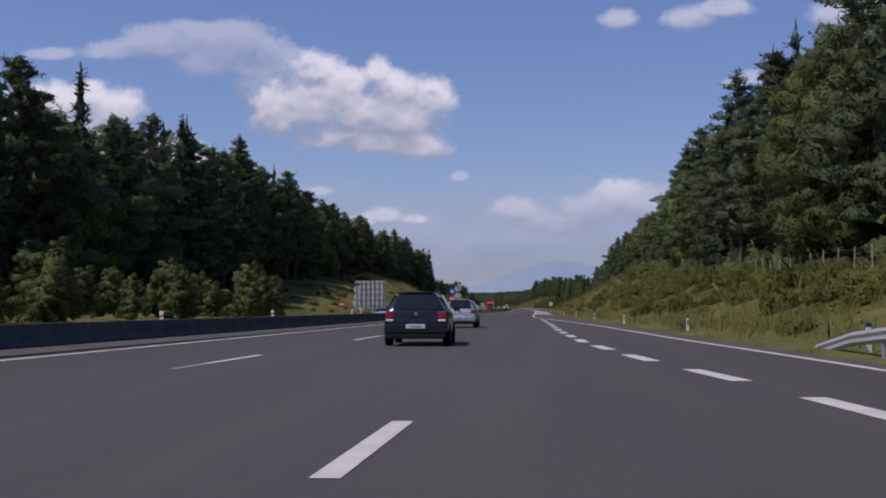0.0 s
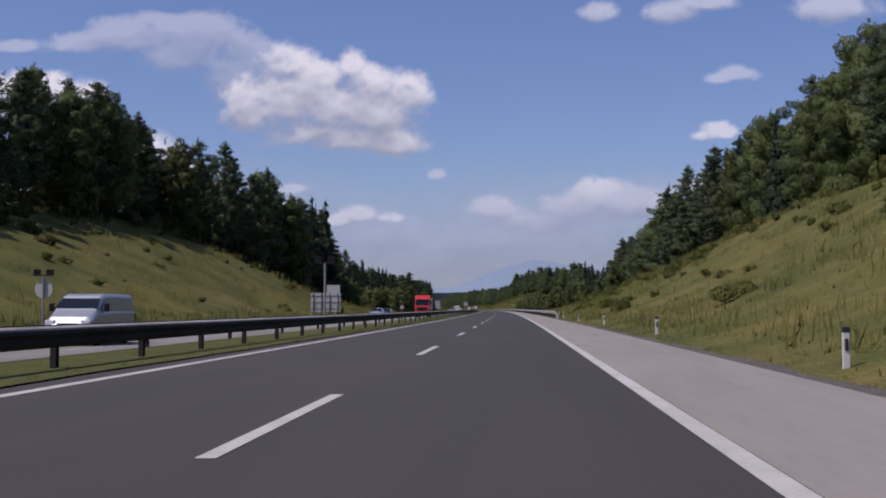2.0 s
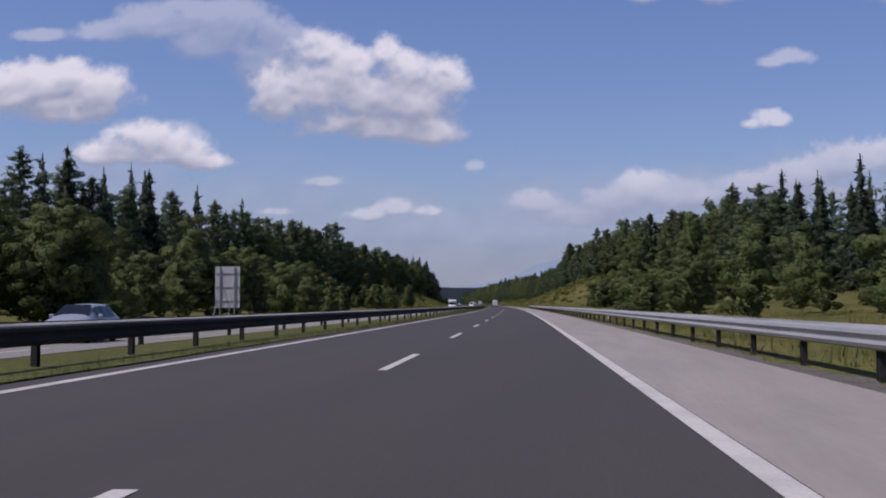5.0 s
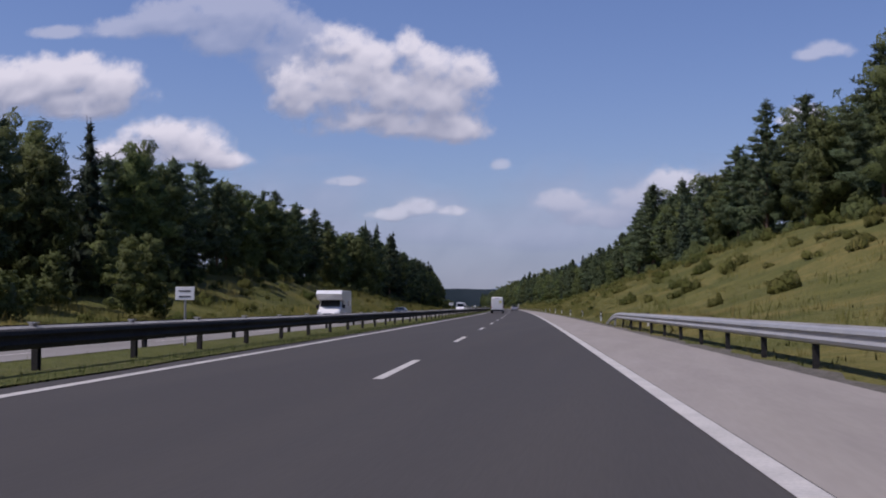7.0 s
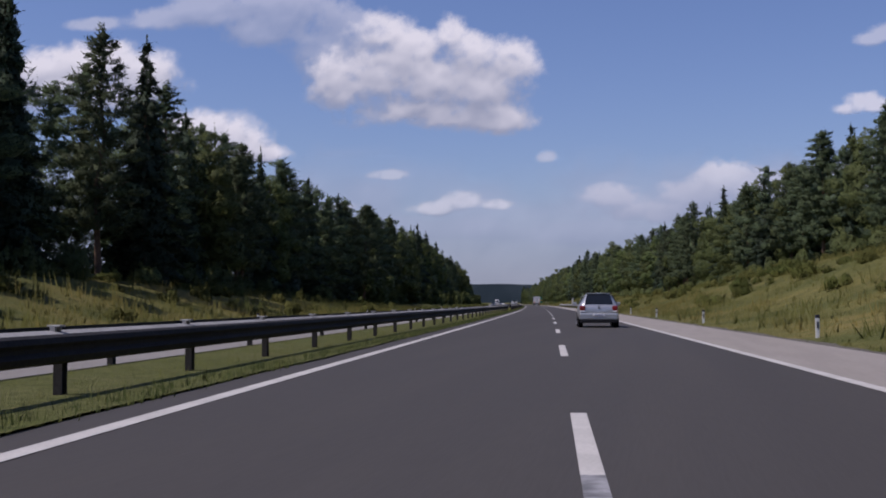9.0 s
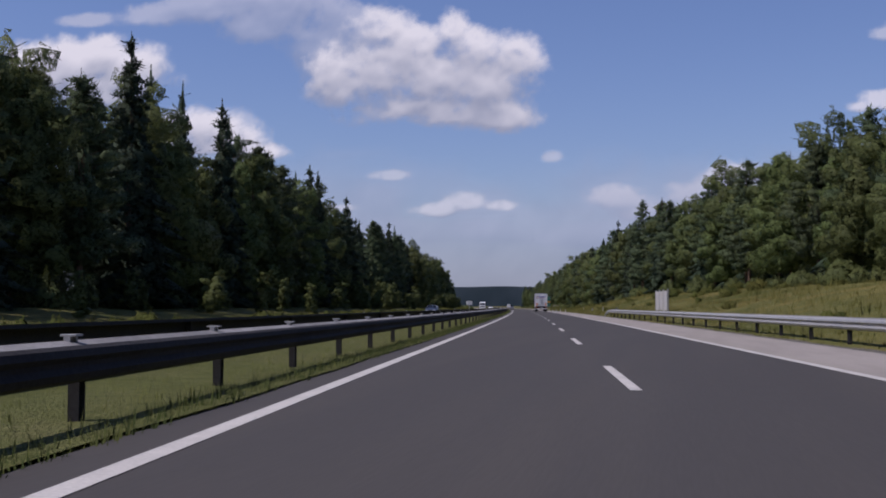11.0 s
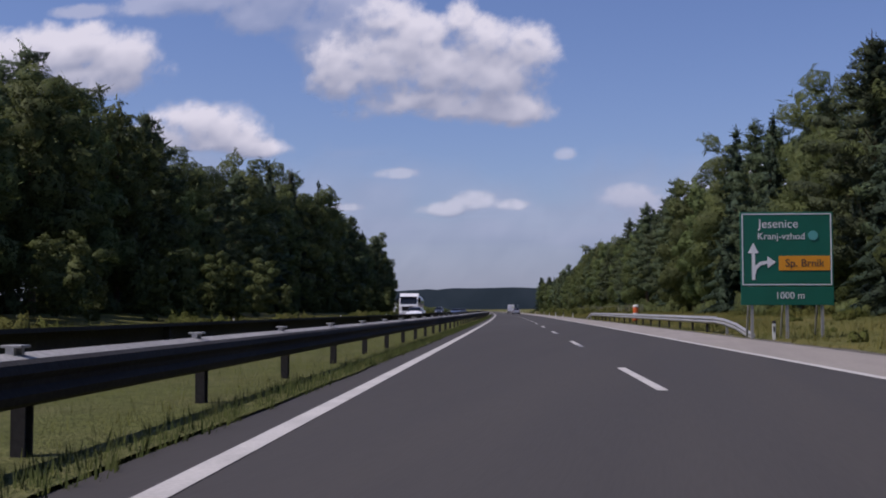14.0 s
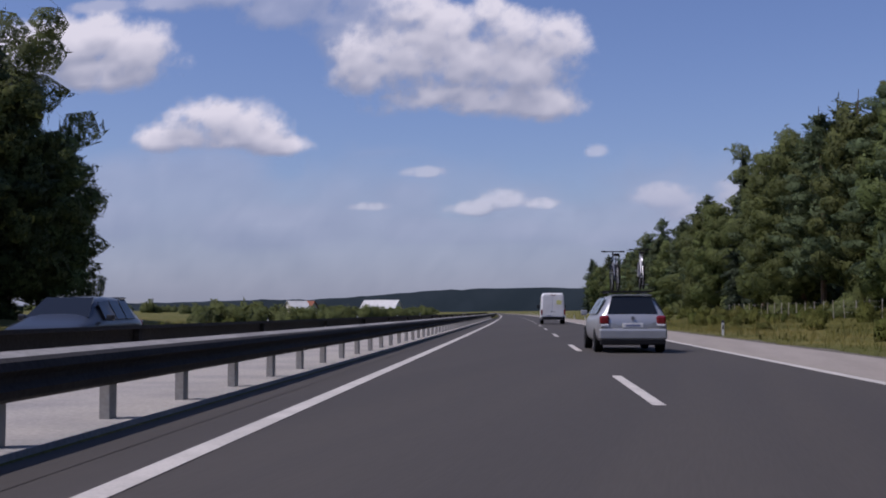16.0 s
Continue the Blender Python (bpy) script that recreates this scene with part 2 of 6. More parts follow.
LEFT_BANK = table([(0, 0.8), (174, 0.8), (191, 0.8), (204, 2.1), (242, 6.5), (292, 8.8), (357, 11.7), (392, 14.0), (397, 14.3), (415, 12.7), (442, 7.7), (469, 4.2), (529, 0.8), (561, 0.8), (707, 0.7), (879, 0.6), (926, 1.6), (981, 5.4), (1033, 5.4), (1093, 4.3), (1146, 3.2), (1157, 3.0), (1222, 1.9), (1263, 1.0), (1315, 1.0), (1485, 0.9), (1579, 0.8), (1689, 0.8), (1729, 0.7), (1754, 0.7), (1794, 0.7), (1820, 0.7), (1910, 0.6), (2004, 0.6), (2348, 0.2)])
LEFT_TREES = table([(0, 27.0), (174, 31.0), (191, 30.5), (204, 30.5), (242, 27.0), (292, 24.7), (357, 20.6), (392, 19.9), (397, 20.0), (415, 19.7), (442, 22.0), (469, 24.3), (529, 25.0), (561, 18.5), (640, 17.0), (707, 16.7), (879, 20.3), (926, 17.5), (981, 14.2), (1033, 14.7), (1093, 15.2), (1146, 18.7), (1157, 19.2), (1222, 20.0), (1263, 19.0), (1315, 20.5), (1485, 23.6), (1579, 20.0), (1689, 23.5), (1729, 22.2), (1754, 22.2), (1794, 22.3), (1820, 20.3), (1910, 26.5), (2004, 20.0), (2348, 2.3)])


FAR_LEVEL = table([(0, -0.4), (1250, -0.4), (1500, -0.12), (3000, -0.12)])


def ground_height(s, d):
    right = d > 0
    if right:
        foot, edge, top = SHOULDER_EDGE(s) + 0.8, RIGHT_WOOD(s), RIGHT_BANK(s)
    else:
        d, foot, edge, top = -d, 20.2, -LEFT_WOOD(s), LEFT_BANK(s)
        if d < 20.2:
            return -0.1 if d < (1.05 if s > 1912 else 0.58) - LEFT_EDGE(s) else 0.02 if d < 7.4 else FAR_LEVEL(s) - 0.1
    low = 0.0 if right else FAR_LEVEL(s)
    if d < foot:
        return low - 0.09
    f = min(1.0, (d - foot) / (edge - foot))
    z = low - 0.07 + (top + 0.07 - low) * (0.35 * f + 0.65 * f * f * (3 - 2 * f))
    if d > edge:
        z += min(d - edge, 60) * (0.02 + 0.02 * top)
    if d > edge + 80:
        z *= max(0.0, 1 - (d - edge - 80) / 250)
    return z + 0.25 * min(1, (d - foot) / 4) * noise.noise((s * 0.09, d * 0.13, 3.0)) * min(1.0, top)


along = [-16000, -6000, -2000, -700, -300, -150] + list(range(-90, 2301, 6)) + [2320, 2360, 2420, 2500, 2600, 2700, 2900, 3300, 4000, 6000, 10000, 17000]
across = [-17000, -7000, -3000, -1400, -800, -500, -350, -250, -180, -130, -100, -80, -65, -54, -46, -41, -37, -34, -31, -29, -27, -25, -23.5, -22, -20.9, -20.2, -19.8, -8.9, -8.3, -7.3, -6.6, -5.1, -4.96, -4.6, -4.4, 3, 6.5, 7.1, 7.7, 8.6, 9.6, 10.8, 12, 13.4, 14.4, 15.4, 16.6, 18, 19.5, 21, 23, 25, 27, 30, 34, 40, 48, 60, 80, 100, 130, 180, 250, 350, 500, 800, 1400, 3000, 7000, 17000]
verts = [place(s, d, ground_height(s, d)) for s in along for d in across]
w = len(across)
faces = [(i * w + j, i * w + j + 1, (i + 1) * w + j + 1, (i + 1) * w + j) for i in range(len(along) - 1) for j in range(w - 1)]
tagged(new("ground", mesh_of("ground", verts, faces, GRASS, True)), "grassy ground with banks rising beside the motorway", "ground", kind="structure")

# the carriageways
ribbon("road", lambda s: LEFT_EDGE(s) - 0.62, lambda s: RIGHT_EDGE(s) + 0.12, -90, 2700, 12, 0.0, ASPHALT, label="dark grey asphalt motorway carriageway with two lanes", category="road", kind="structure")
ribbon("road_opposite", -19.6, -8.8, -90, 2700, 12, FAR_LEVEL, FAR_ASPHALT, label="grey asphalt of the opposite motorway carriageway", category="road", kind="structure")
ribbon("shoulder", lambda s: RIGHT_EDGE(s) + 0.12, SHOULDER_EDGE, 172, 2700, 12, 0.0, SHOULDER, label="pale worn hard shoulder beside the lanes", category="road shoulder", kind="structure")
ribbon("shoulder_ramp", lambda s: RIGHT_EDGE(s) + 0.12, SHOULDER_EDGE, -90, 172, 8, 0.0, OLD_ASPHALT, label="grey asphalt edge of the joining lane", category="road shoulder", kind="structure")
GRAVEL = material("gravel and dust", (0.2, 0.182, 0.155), 0.95, spots=[(1.2, (0.12, 0.115, 0.075), 0.7), (6.0, (0.26, 0.24, 0.21), 0.6), (20.0, (0.1, 0.09, 0.075), 0.6)], grain=0.35, grain_scale=40, bump=0.7, deep=0.03)
ribbon("gravel_edge", lambda s: SHOULDER_EDGE(s) - 0.02, lambda s: SHOULDER_EDGE(s) + 0.5 + 0.14 * math.sin(s * 0.7) + 0.12 * math.sin(s * 1.9 + 1), 150, 2400, 1.6, -0.012, GRAVEL, label="strip of gravel and dust along the hard shoulder", category="gravel", kind="structure")
# painted lines
LINE = dict(category="road marking", kind="structure")
ribbon("edge_line", lambda s: LEFT_EDGE(s) - 0.1, lambda s: LEFT_EDGE(s) + 0.1, -90, 2700, 10, 0.006, PAINT, label="white solid line along the median side", **LINE)
ribbon("edge_line", lambda s: RIGHT_EDGE(s) - 0.1, lambda s: RIGHT_EDGE(s) + 0.1, -90, 2700, 6, 0.006, PAINT, label="white solid line along the hard shoulder", **LINE)
ribbon("edge_line", -9.5, -9.3, -90, 2700, 12, lambda s: FAR_LEVEL(s) + 0.006, PAINT, label="white solid line of the opposite carriageway", **LINE)
ribbon("edge_line", -17.2, -17.0, -90, 2700, 12, lambda s: FAR_LEVEL(s) + 0.006, PAINT, label="white solid line of the opposite carriageway", **LINE)

# broken lane line, one dash an object
dash_mesh = mesh_of("lane_dash", [(x, y, 0) for y in (-2.85, -0.95, 0.95, 2.85) for x in (-0.075, 0.075)], [(0, 1, 3, 2), (2, 3, 5, 4), (4, 5, 7, 6)], PAINT)
worn_mesh = mesh_of("lane_dash_worn", [(x, y, 0) for y in (-2.85, -0.95, 0.95, 2.85) for x in (-0.075, 0.075)], [(0, 1, 3, 2), (2, 3, 5, 4), (4, 5, 7, 6)], WORN_PAINT, mats=[PAINT])
worn_mesh.polygons[1].material_index = worn_mesh.polygons[2].material_index = 1
pick = random.Random(4)
for k in range(-3, 150):
    s = 7.0 + 17 * k - 2.85
    ob = new("lane_dash", worn_mesh if pick.random() < 0.3 else dash_mesh)
    ob.matrix_basis = stand(s, 0, 0.006)
    tagged(ob, "white painted dash between the two lanes", "road marking", "dashes of the lane line", "structure")
ob = new("lane_dash", dash_mesh)
ob.matrix_basis = stand(8.4, 5.0, 0.006) @ Matrix.Diagonal((1.3, 0.6, 1, 1))
tagged(ob, "last white dash of the joining lane's line", "road marking", "dashes of the lane line", "structure")
BLOCK_LINE = table([(-30, 13), (12.3, 9.35), (17.6, 8.75), (22.7, 8.1), (33, 7.2), (50, 6.5), (68, 6.1), (81, 5.75), (87, 5.6), (100, 5.2), (113, 4.8)])
block_mesh = mesh_of("block_dash", [(x, y, 0) for y in (-1.5, 0, 1.5) for x in (-0.16, 0.16)], [(0, 1, 3, 2), (2, 3, 5, 4)], PAINT)
for k in range(0, 17):
    s = 5.9 + 5.85 * k
    ob = new("block_dash", block_mesh)
    slope = math.degrees(math.atan2(BLOCK_LINE(s - 2) - BLOCK_LINE(s + 2), 4))
    ob.matrix_basis = stand(s, BLOCK_LINE(s), 0.006, slope)
    tagged(ob, "wide white dash marking the end of the joining lane", "road marking", "wide dashes of the joining lane", "structure")
for k in range(-5, 155):
    ob = new("lane_dash", dash_mesh)
    ob.matrix_basis = stand(17 * k, -13.2, FAR_LEVEL(17 * k) + 0.006)
    tagged(ob, "white painted dash on the opposite carriageway", "road marking", "dashes of the opposite carriageway", "structure")


# ---- woods ----
rng = np.random.default_rng(11)


def sprays(centres, size, outward, flat=0.0):
    """Leaf sprays: one small ragged blade at each centre, turned at random; flat lays them level. Gives points, faces and soft normals."""
    n = len(centres)
    a = rng.normal(size=(n, 3))
    a[:, 2] *= 1 - flat
    a /= np.linalg.norm(a, axis=1)[:, None]
    b = rng.normal(size=(n, 3))
    b[:, 2] *= 1 - flat
    b -= a * np.sum(a * b, axis=1)[:, None]
    b /= np.linalg.norm(b, axis=1)[:, None] + 1e-9
    outward = outward / (np.linalg.norm(outward, axis=1)[:, None] + 1e-9)
    flip = np.sum(np.cross(a, b) * outward, axis=1) < 0
    b[flip] *= -1
    face = np.cross(a, b)
    k = (size * rng.uniform(0.55, 1.35, n))[:, None]
    a, b = a * k * 1.1, b * k * rng.uniform(0.32, 0.62, n)[:, None]
    v = np.stack([centres - a - b * 0.5, centres + a * 0.9 - b * 0.4, centres + b], axis=1).reshape(-1, 3)
    soft = outward * 0.9 + face * 0.25
    soft /= np.linalg.norm(soft, axis=1)[:, None]
    return v, np.arange(n * 3).reshape(-1, 3), np.repeat(soft, 3, axis=0)


GOLD = (1 + 5 ** 0.5) / 2
ICO = np.array([(-1, GOLD, 0), (1, GOLD, 0), (-1, -GOLD, 0), (1, -GOLD, 0), (0, -1, GOLD), (0, 1, GOLD), (0, -1, -GOLD), (0, 1, -GOLD), (GOLD, 0, -1), (GOLD, 0, 1), (-GOLD, 0, -1), (-GOLD, 0, 1)]) / math.sqrt(1 + GOLD * GOLD)
ICO_FACES = np.array([(0, 11, 5), (0, 5, 1), (0, 1, 7), (0, 7, 10), (0, 10, 11), (1, 5, 9), (5, 11, 4), (11, 10, 2), (10, 7, 6), (7, 1, 8), (3, 9, 4), (3, 4, 2), (3, 2, 6), (3, 6, 8), (3, 8, 9), (4, 9, 5), (2, 4, 11), (6, 2, 10), (8, 6, 7), (9, 8, 1)])
OCT = np.array([(1, 0, 0), (0, 1, 0), (-1, 0, 0), (0, -1, 0), (0, 0, 1), (0, 0, -1)], float)
OCT_FACES = np.array([(0, 1, 4), (1, 2, 4), (2, 3, 4), (3, 0, 4), (1, 0, 5), (2, 1, 5), (3, 2, 5), (0, 3, 5)])


def clumps(centres, scales, turns, droop, outward, rough=0.25, shape=(ICO, ICO_FACES)):
    """Close heaps of needles or leaves: one lumpy body at each centre, stretched by its scales, turned about the upright and drooping outwards."""
    base, tris = shape
    n, k = len(centres), len(base)
    p = base[None] * scales[:, None, :] * rng.uniform(1 - rough, 1 + rough, (n, k, 1))
    p[:, :, 2] -= droop[:, None] * p[:, :, 0]
    c, s = np.cos(turns)[:, None], np.sin(turns)[:, None]
    p = np.stack([p[:, :, 0] * c - p[:, :, 1] * s, p[:, :, 0] * s + p[:, :, 1] * c, p[:, :, 2]], axis=2)
    ray = p / (np.linalg.norm(p, axis=2)[:, :, None] + 1e-9)
    soft = ray * 0.75 + (outward / (np.linalg.norm(outward, axis=1)[:, None] + 1e-9))[:, None, :] * 0.5
    soft /= np.linalg.norm(soft, axis=2)[:, :, None] + 1e-9
    q = (tris[None] + (np.arange(n) * k)[:, None, None]).reshape(-1, 3)
    return (p + centres[:, None, :]).reshape(-1, 3), q, soft.reshape(-1, 3)


def tips(body, count, size, spread, flat=0.1, away=0.7):
    """Loose sprays standing out of the bodies of a crown."""
    v, q, soft = body
    which = rng.integers(0, len(q), count)
    u = rng.random((count, 2))
    u = np.where(u.sum(axis=1)[:, None] > 1, 1 - u, u)
    a, b, c = v[q[which, 0]], v[q[which, 1]], v[q[which, 2]]
    at = a + (b - a) * u[:, :1] + (c - a) * u[:, 1:]
    out = soft[q[which, 0]]
    at = at + out * (rng.random(count) ** 1.5 * spread)[:, None]
    n = rng.normal(size=(count, 3)) * (1 - away) + out * away
    n /= np.linalg.norm(n, axis=1)[:, None]
    b = np.cross(n, rng.normal(size=(count, 3)))
    b /= np.linalg.norm(b, axis=1)[:, None] + 1e-9
    k = (size * rng.uniform(0.5, 1.4, count))[:, None]
    tri = np.stack([at - b * k * 0.4 - n * k * 0.6, at + b * k * 0.4 - n * k * 0.6, at + n * k * 1.3], axis=1)
    wrong = np.sum(np.cross(tri[:, 1] - tri[:, 0], tri[:, 2] - tri[:, 0]) * (out + np.array([0.2, -0.5, 0.3])), axis=1) < 0
    tri[wrong] = tri[wrong][:, ::-1]
    return tri.reshape(-1, 3), np.arange(count * 3).reshape(-1, 3), np.repeat(out, 3, axis=0)


def joined(*groups):
    """Several groups of points, faces and normals as one."""
    vs, qs, ns, k = [], [], [], 0
    for v, q, n in groups:
        vs.append(v)
        qs.append(q + k)
        ns.append(n)
        k += len(v)
    return np.concatenate(vs), np.concatenate(qs), np.concatenate(ns)


def broadleaf_crown(height, width, count, size):
    """Leaf heaps of several sizes round the limbs, with gaps between them."""
    n = 56 if count > 1000 else 18
    z = np.linspace(0.14, 0.93, n) + rng.normal(size=n) * 0.02
    reach = width * 0.5 * np.sin(np.pi * np.minimum(1, z * 0.86 + 0.13)) ** 0.65
    a = np.arange(n) * 2.4 + rng.uniform(-0.6, 0.6, n)
    q = reach * rng.uniform(0.25, 0.8, n)
    c = np.stack([q * np.cos(a), q * np.sin(a), z * height], axis=1)
    r = width * rng.uniform(0.075, 0.15, n) * (1.0 if count > 1000 else 1.4) * (1.15 - 0.45 * z)
    out = np.stack([np.cos(a) * q / reach, np.sin(a) * q / reach, z - 0.35], axis=1)
    body = clumps(c, np.stack([r, r, r * 0.9], axis=1), rng.uniform(0, 6.28, n), np.zeros(n), out, 0.3)
    k = 5
    core = clumps(np.stack([np.zeros(k), np.zeros(k), height * np.linspace(0.22, 0.78, k)], axis=1), np.repeat(width * np.array([[0.18], [0.24], [0.25], [0.22], [0.14]]), 3, axis=1), rng.uniform(0, 6.28, k), np.zeros(k), np.tile([0, 0, 1.0], (k, 1)), 0.25)
    return joined(body, core, tips(body, count, size, width * 0.045, away=0.45))


def bush(height, width, count, size, leafy=True):
    """A low thicket or tuft of weeds: a few heaps close together and loose sprays all over them."""
    n = 5 if leafy else 3
    a, q = rng.uniform(0, 6.28, n), width * 0.32 * np.sqrt(rng.random(n))
    r = width * rng.uniform(0.15, 0.27, n) if leafy else width * rng.uniform(0.16, 0.26, n)
    tall = height * rng.uniform(0.25, 0.5, n)
    c = np.stack([q * np.cos(a), q * np.sin(a), tall * 0.75], axis=1)
    out = np.stack([np.cos(a) * 0.5, np.sin(a) * 0.5, np.ones(n)], axis=1)
    body = clumps(c, np.stack([r, r, tall], axis=1), rng.uniform(0, 6.28, n), np.zeros(n), out, 0.3)
    return joined(body, tips(body, count, size, height * 0.12, away=0.4 if leafy else 0.6))


def tussock(height, width, count, size):
    """A patch of long grass: blades leaning every way out of the ground."""
    a, q = rng.uniform(0, 6.28, count), width * 0.5 * np.sqrt(rng.random(count))
    foot = np.stack([q * np.cos(a), q * np.sin(a), np.full(count, -0.3)], axis=1)
    lean = rng.normal(size=(count, 2)) * 0.22 * height
    tip = foot + np.stack([lean[:, 0], lean[:, 1], 0.3 + height * rng.uniform(0.45, 1.1, count)], axis=1)
    b = rng.uniform(-0.9, 0.9, count)
    side = np.stack([np.cos(b), np.sin(b), np.zeros(count)], axis=1) * (size * rng.uniform(0.5, 1.2, count))[:, None]
    v = np.stack([foot - side, foot + side, tip], axis=1).reshape(-1, 3)
    soft = np.stack([lean[:, 0] * 0.5, lean[:, 1] * 0.5 - 0.25, np.ones(count)], axis=1)
    return v, np.arange(count * 3).reshape(-1, 3), np.repeat(soft / np.linalg.norm(soft, axis=1)[:, None], 3, axis=0)


def pine_crown(height, width, count, size):
    """Level pads of needles on limbs round the trunk, closing to a ragged top."""
    near = count > 1000
    n = 62 if near else 22
    f = (np.arange(n) + 0.5) / n
    z = height * (0.2 + 0.77 * f)
    reach = width * 0.5 * (0.62 + 0.5 * np.sin(f * 2.6 + 0.3)) * (1 - f ** 2.6 * 0.86)
    a = np.arange(n) * 2.4 + rng.uniform(-0.5, 0.5, n)
    q = reach * rng.uniform(0.4, 1.0, n)
    r = width * rng.uniform(0.085, 0.15, n) * (1.12 - 0.5 * f) * (1.0 if near else 1.45)
    c = np.stack([q * np.cos(a), q * np.sin(a), z + q * 0.1], axis=1)
    out = np.stack([np.cos(a), np.sin(a), np.full(n, 0.5)], axis=1)
    body = clumps(c, np.stack([r * 1.25, r, r * 0.52], axis=1), a, np.full(n, -0.12), out, 0.3)
    k = 6
    top = np.linspace(0.26, 0.9, k)
    core = clumps(np.stack([np.zeros(k), np.zeros(k), height * top], axis=1), np.stack([width * 0.27 * (1.12 - top)] * 2 + [np.full(k, height * 0.09)], axis=1), rng.uniform(0, 6.28, k), np.zeros(k), np.tile([0, 0, 1.0], (k, 1)), 0.2)
    lead = clumps(np.array([[0, 0, height * 0.965]]), np.array([[width * 0.05, width * 0.05, height * 0.04]]), np.zeros(1), np.zeros(1), np.array([[0, 0, 1.0]]))
    return joined(body, core, lead, tips(joined(body, lead), count, size, width * 0.035, away=0.62))


def spruce_crown(height, width, count, size):
    """Drooping boughs in whorls down a cone, ragged at the tips, round a close core."""
    near = count > 1000
    tiers = 17 if near else 9
    rows = []
    for i in range(tiers):
        f = (i + 0.6) / tiers
        for j in range(3 + round((6 if near else 4) * f)):
            rows.append((f + rng.normal() * 0.01, j * 6.283 / (3 + round((6 if near else 4) * f)) + i * 1.3 + rng.normal() * 0.25))
    f, a = np.array([r[0] for r in rows]), np.array([r[1] for r in rows])
    n = len(f)
    reach = width * 0.5 * (0.03 + 0.97 * f ** 0.88) * rng.uniform(0.72, 1.08, n)
    long = reach * 0.5
    z = height * (1 - 0.93 * f) - reach * 0.2
    c = np.stack([(reach - long) * np.cos(a), (reach - long) * np.sin(a), np.maximum(z, 0.5)], axis=1)
    thick = height * 0.93 / tiers * 0.52
    out = np.stack([np.cos(a), np.sin(a), np.full(n, 0.4)], axis=1)
    body = clumps(c, np.stack([long * 1.05, np.maximum(long * 0.42, 0.12), np.full(n, thick)], axis=1), a, np.full(n, 0.38), out, 0.22, (OCT, OCT_FACES))
    k = 8
    g = np.linspace(0.03, 0.97, k)
    core = clumps(np.stack([np.zeros(k), np.zeros(k), height * (0.97 - 0.9 * g)], axis=1), np.stack([width * 0.5 * g * 0.6 + 0.06] * 2 + [np.full(k, height * 0.1)], axis=1), rng.uniform(0, 6.28, k), np.zeros(k), np.tile([0, 0, 1.0], (k, 1)), 0.15)
    return joined(body, core, tips(body, count, size, width * 0.02, away=0.72))


def trunk_mesh(name, height, radius, limbs):
    """A tapered, slightly bent trunk with limbs."""
    verts, faces = [], []

    def tube(points, radii, sides):
        base = len(verts)
        for p, r in zip(points, radii):
            for i in range(sides):
                a = 6.2832 * i / sides
                verts.append((p[0] + r * math.cos(a), p[1] + r * math.sin(a), p[2]))
        for j in range(len(points) - 1):
            for i in range(sides):
                k = (i + 1) % sides
                faces.append((base + j * sides + i, base + j * sides + k, base + (j + 1) * sides + k, base + (j + 1) * sides + i))

    bend = [rng.normal() * 0.012 * height * f for f in (0, 0.3, 0.7, 1, 1, 0.8)]
    spine = [(b, b * 0.6, height * f) for b, f in zip(bend, (-0.02, 0.2, 0.4, 0.6, 0.8, 0.97))]
    tube(spine, [radius * k for k in (1.25, 0.95, 0.8, 0.6, 0.36, 0.08)], 7)
    for i in range(limbs):
        f = rng.uniform(0.28, 0.85)
        a, r = rng.uniform(0, 6.283), height * rng.uniform(0.1, 0.17) * (1.15 - f)
        z = height * f
        tube([(0, 0, z), (r * math.cos(a) * 0.6, r * math.sin(a) * 0.6, z + r * 0.25), (r * 1.4 * math.cos(a), r * 1.4 * math.sin(a), z + r * 0.7)], [radius * 0.32, radius * 0.2, radius * 0.06], 4)
    return mesh_of(name, verts, faces, BARK, True)


# kinds of tree: name, crown, needles, height, width, label
KINDS = {
    "pine": (pine_crown, PINE, 15.0, 6.4, 14, "tall dark green pine with a bare trunk at the wood's edge", "pine tree"),
    "spruce": (spruce_crown, SPRUCE, 15.0, 6.4, 0, "slender dark spruce with drooping boughs at the wood's edge", "spruce tree"),
    "broadleaf": (broadleaf_crown, LEAF, 14.0, 8.2, 10, "leafy green broadleaved tree at the wood's edge", "tree"),
}
near_models, far_models = {}, {}
for kind, (crown, leaves, high, wide, limbs, label, category) in KINDS.items():
    near_models[kind] = []
    for i in range(4):
        v, q, soft = crown(high * rng.uniform(0.92, 1.08), wide * rng.uniform(0.85, 1.15), 1500, 0.3)
        near_models[kind].append((fast_mesh(kind + "_crown", v, q, leaves, soft), trunk_mesh(kind + "_trunk", high, 0.2 if kind != "broadleaf" else 0.17, limbs)))
    far_models[kind] = [crown(high * rng.uniform(0.9, 1.1), wide * rng.uniform(0.85, 1.2), 150, 0.45) for i in range(5)]
bush_models = [bush(3.0, 3.4, 75, 0.32) for i in range(6)]
tussock_models = [tussock(0.5, 2.2, 40, 0.02) for i in range(6)]
weed_models = [bush(1.0, 1.5, 30, 0.16, False) for i in range(6)]


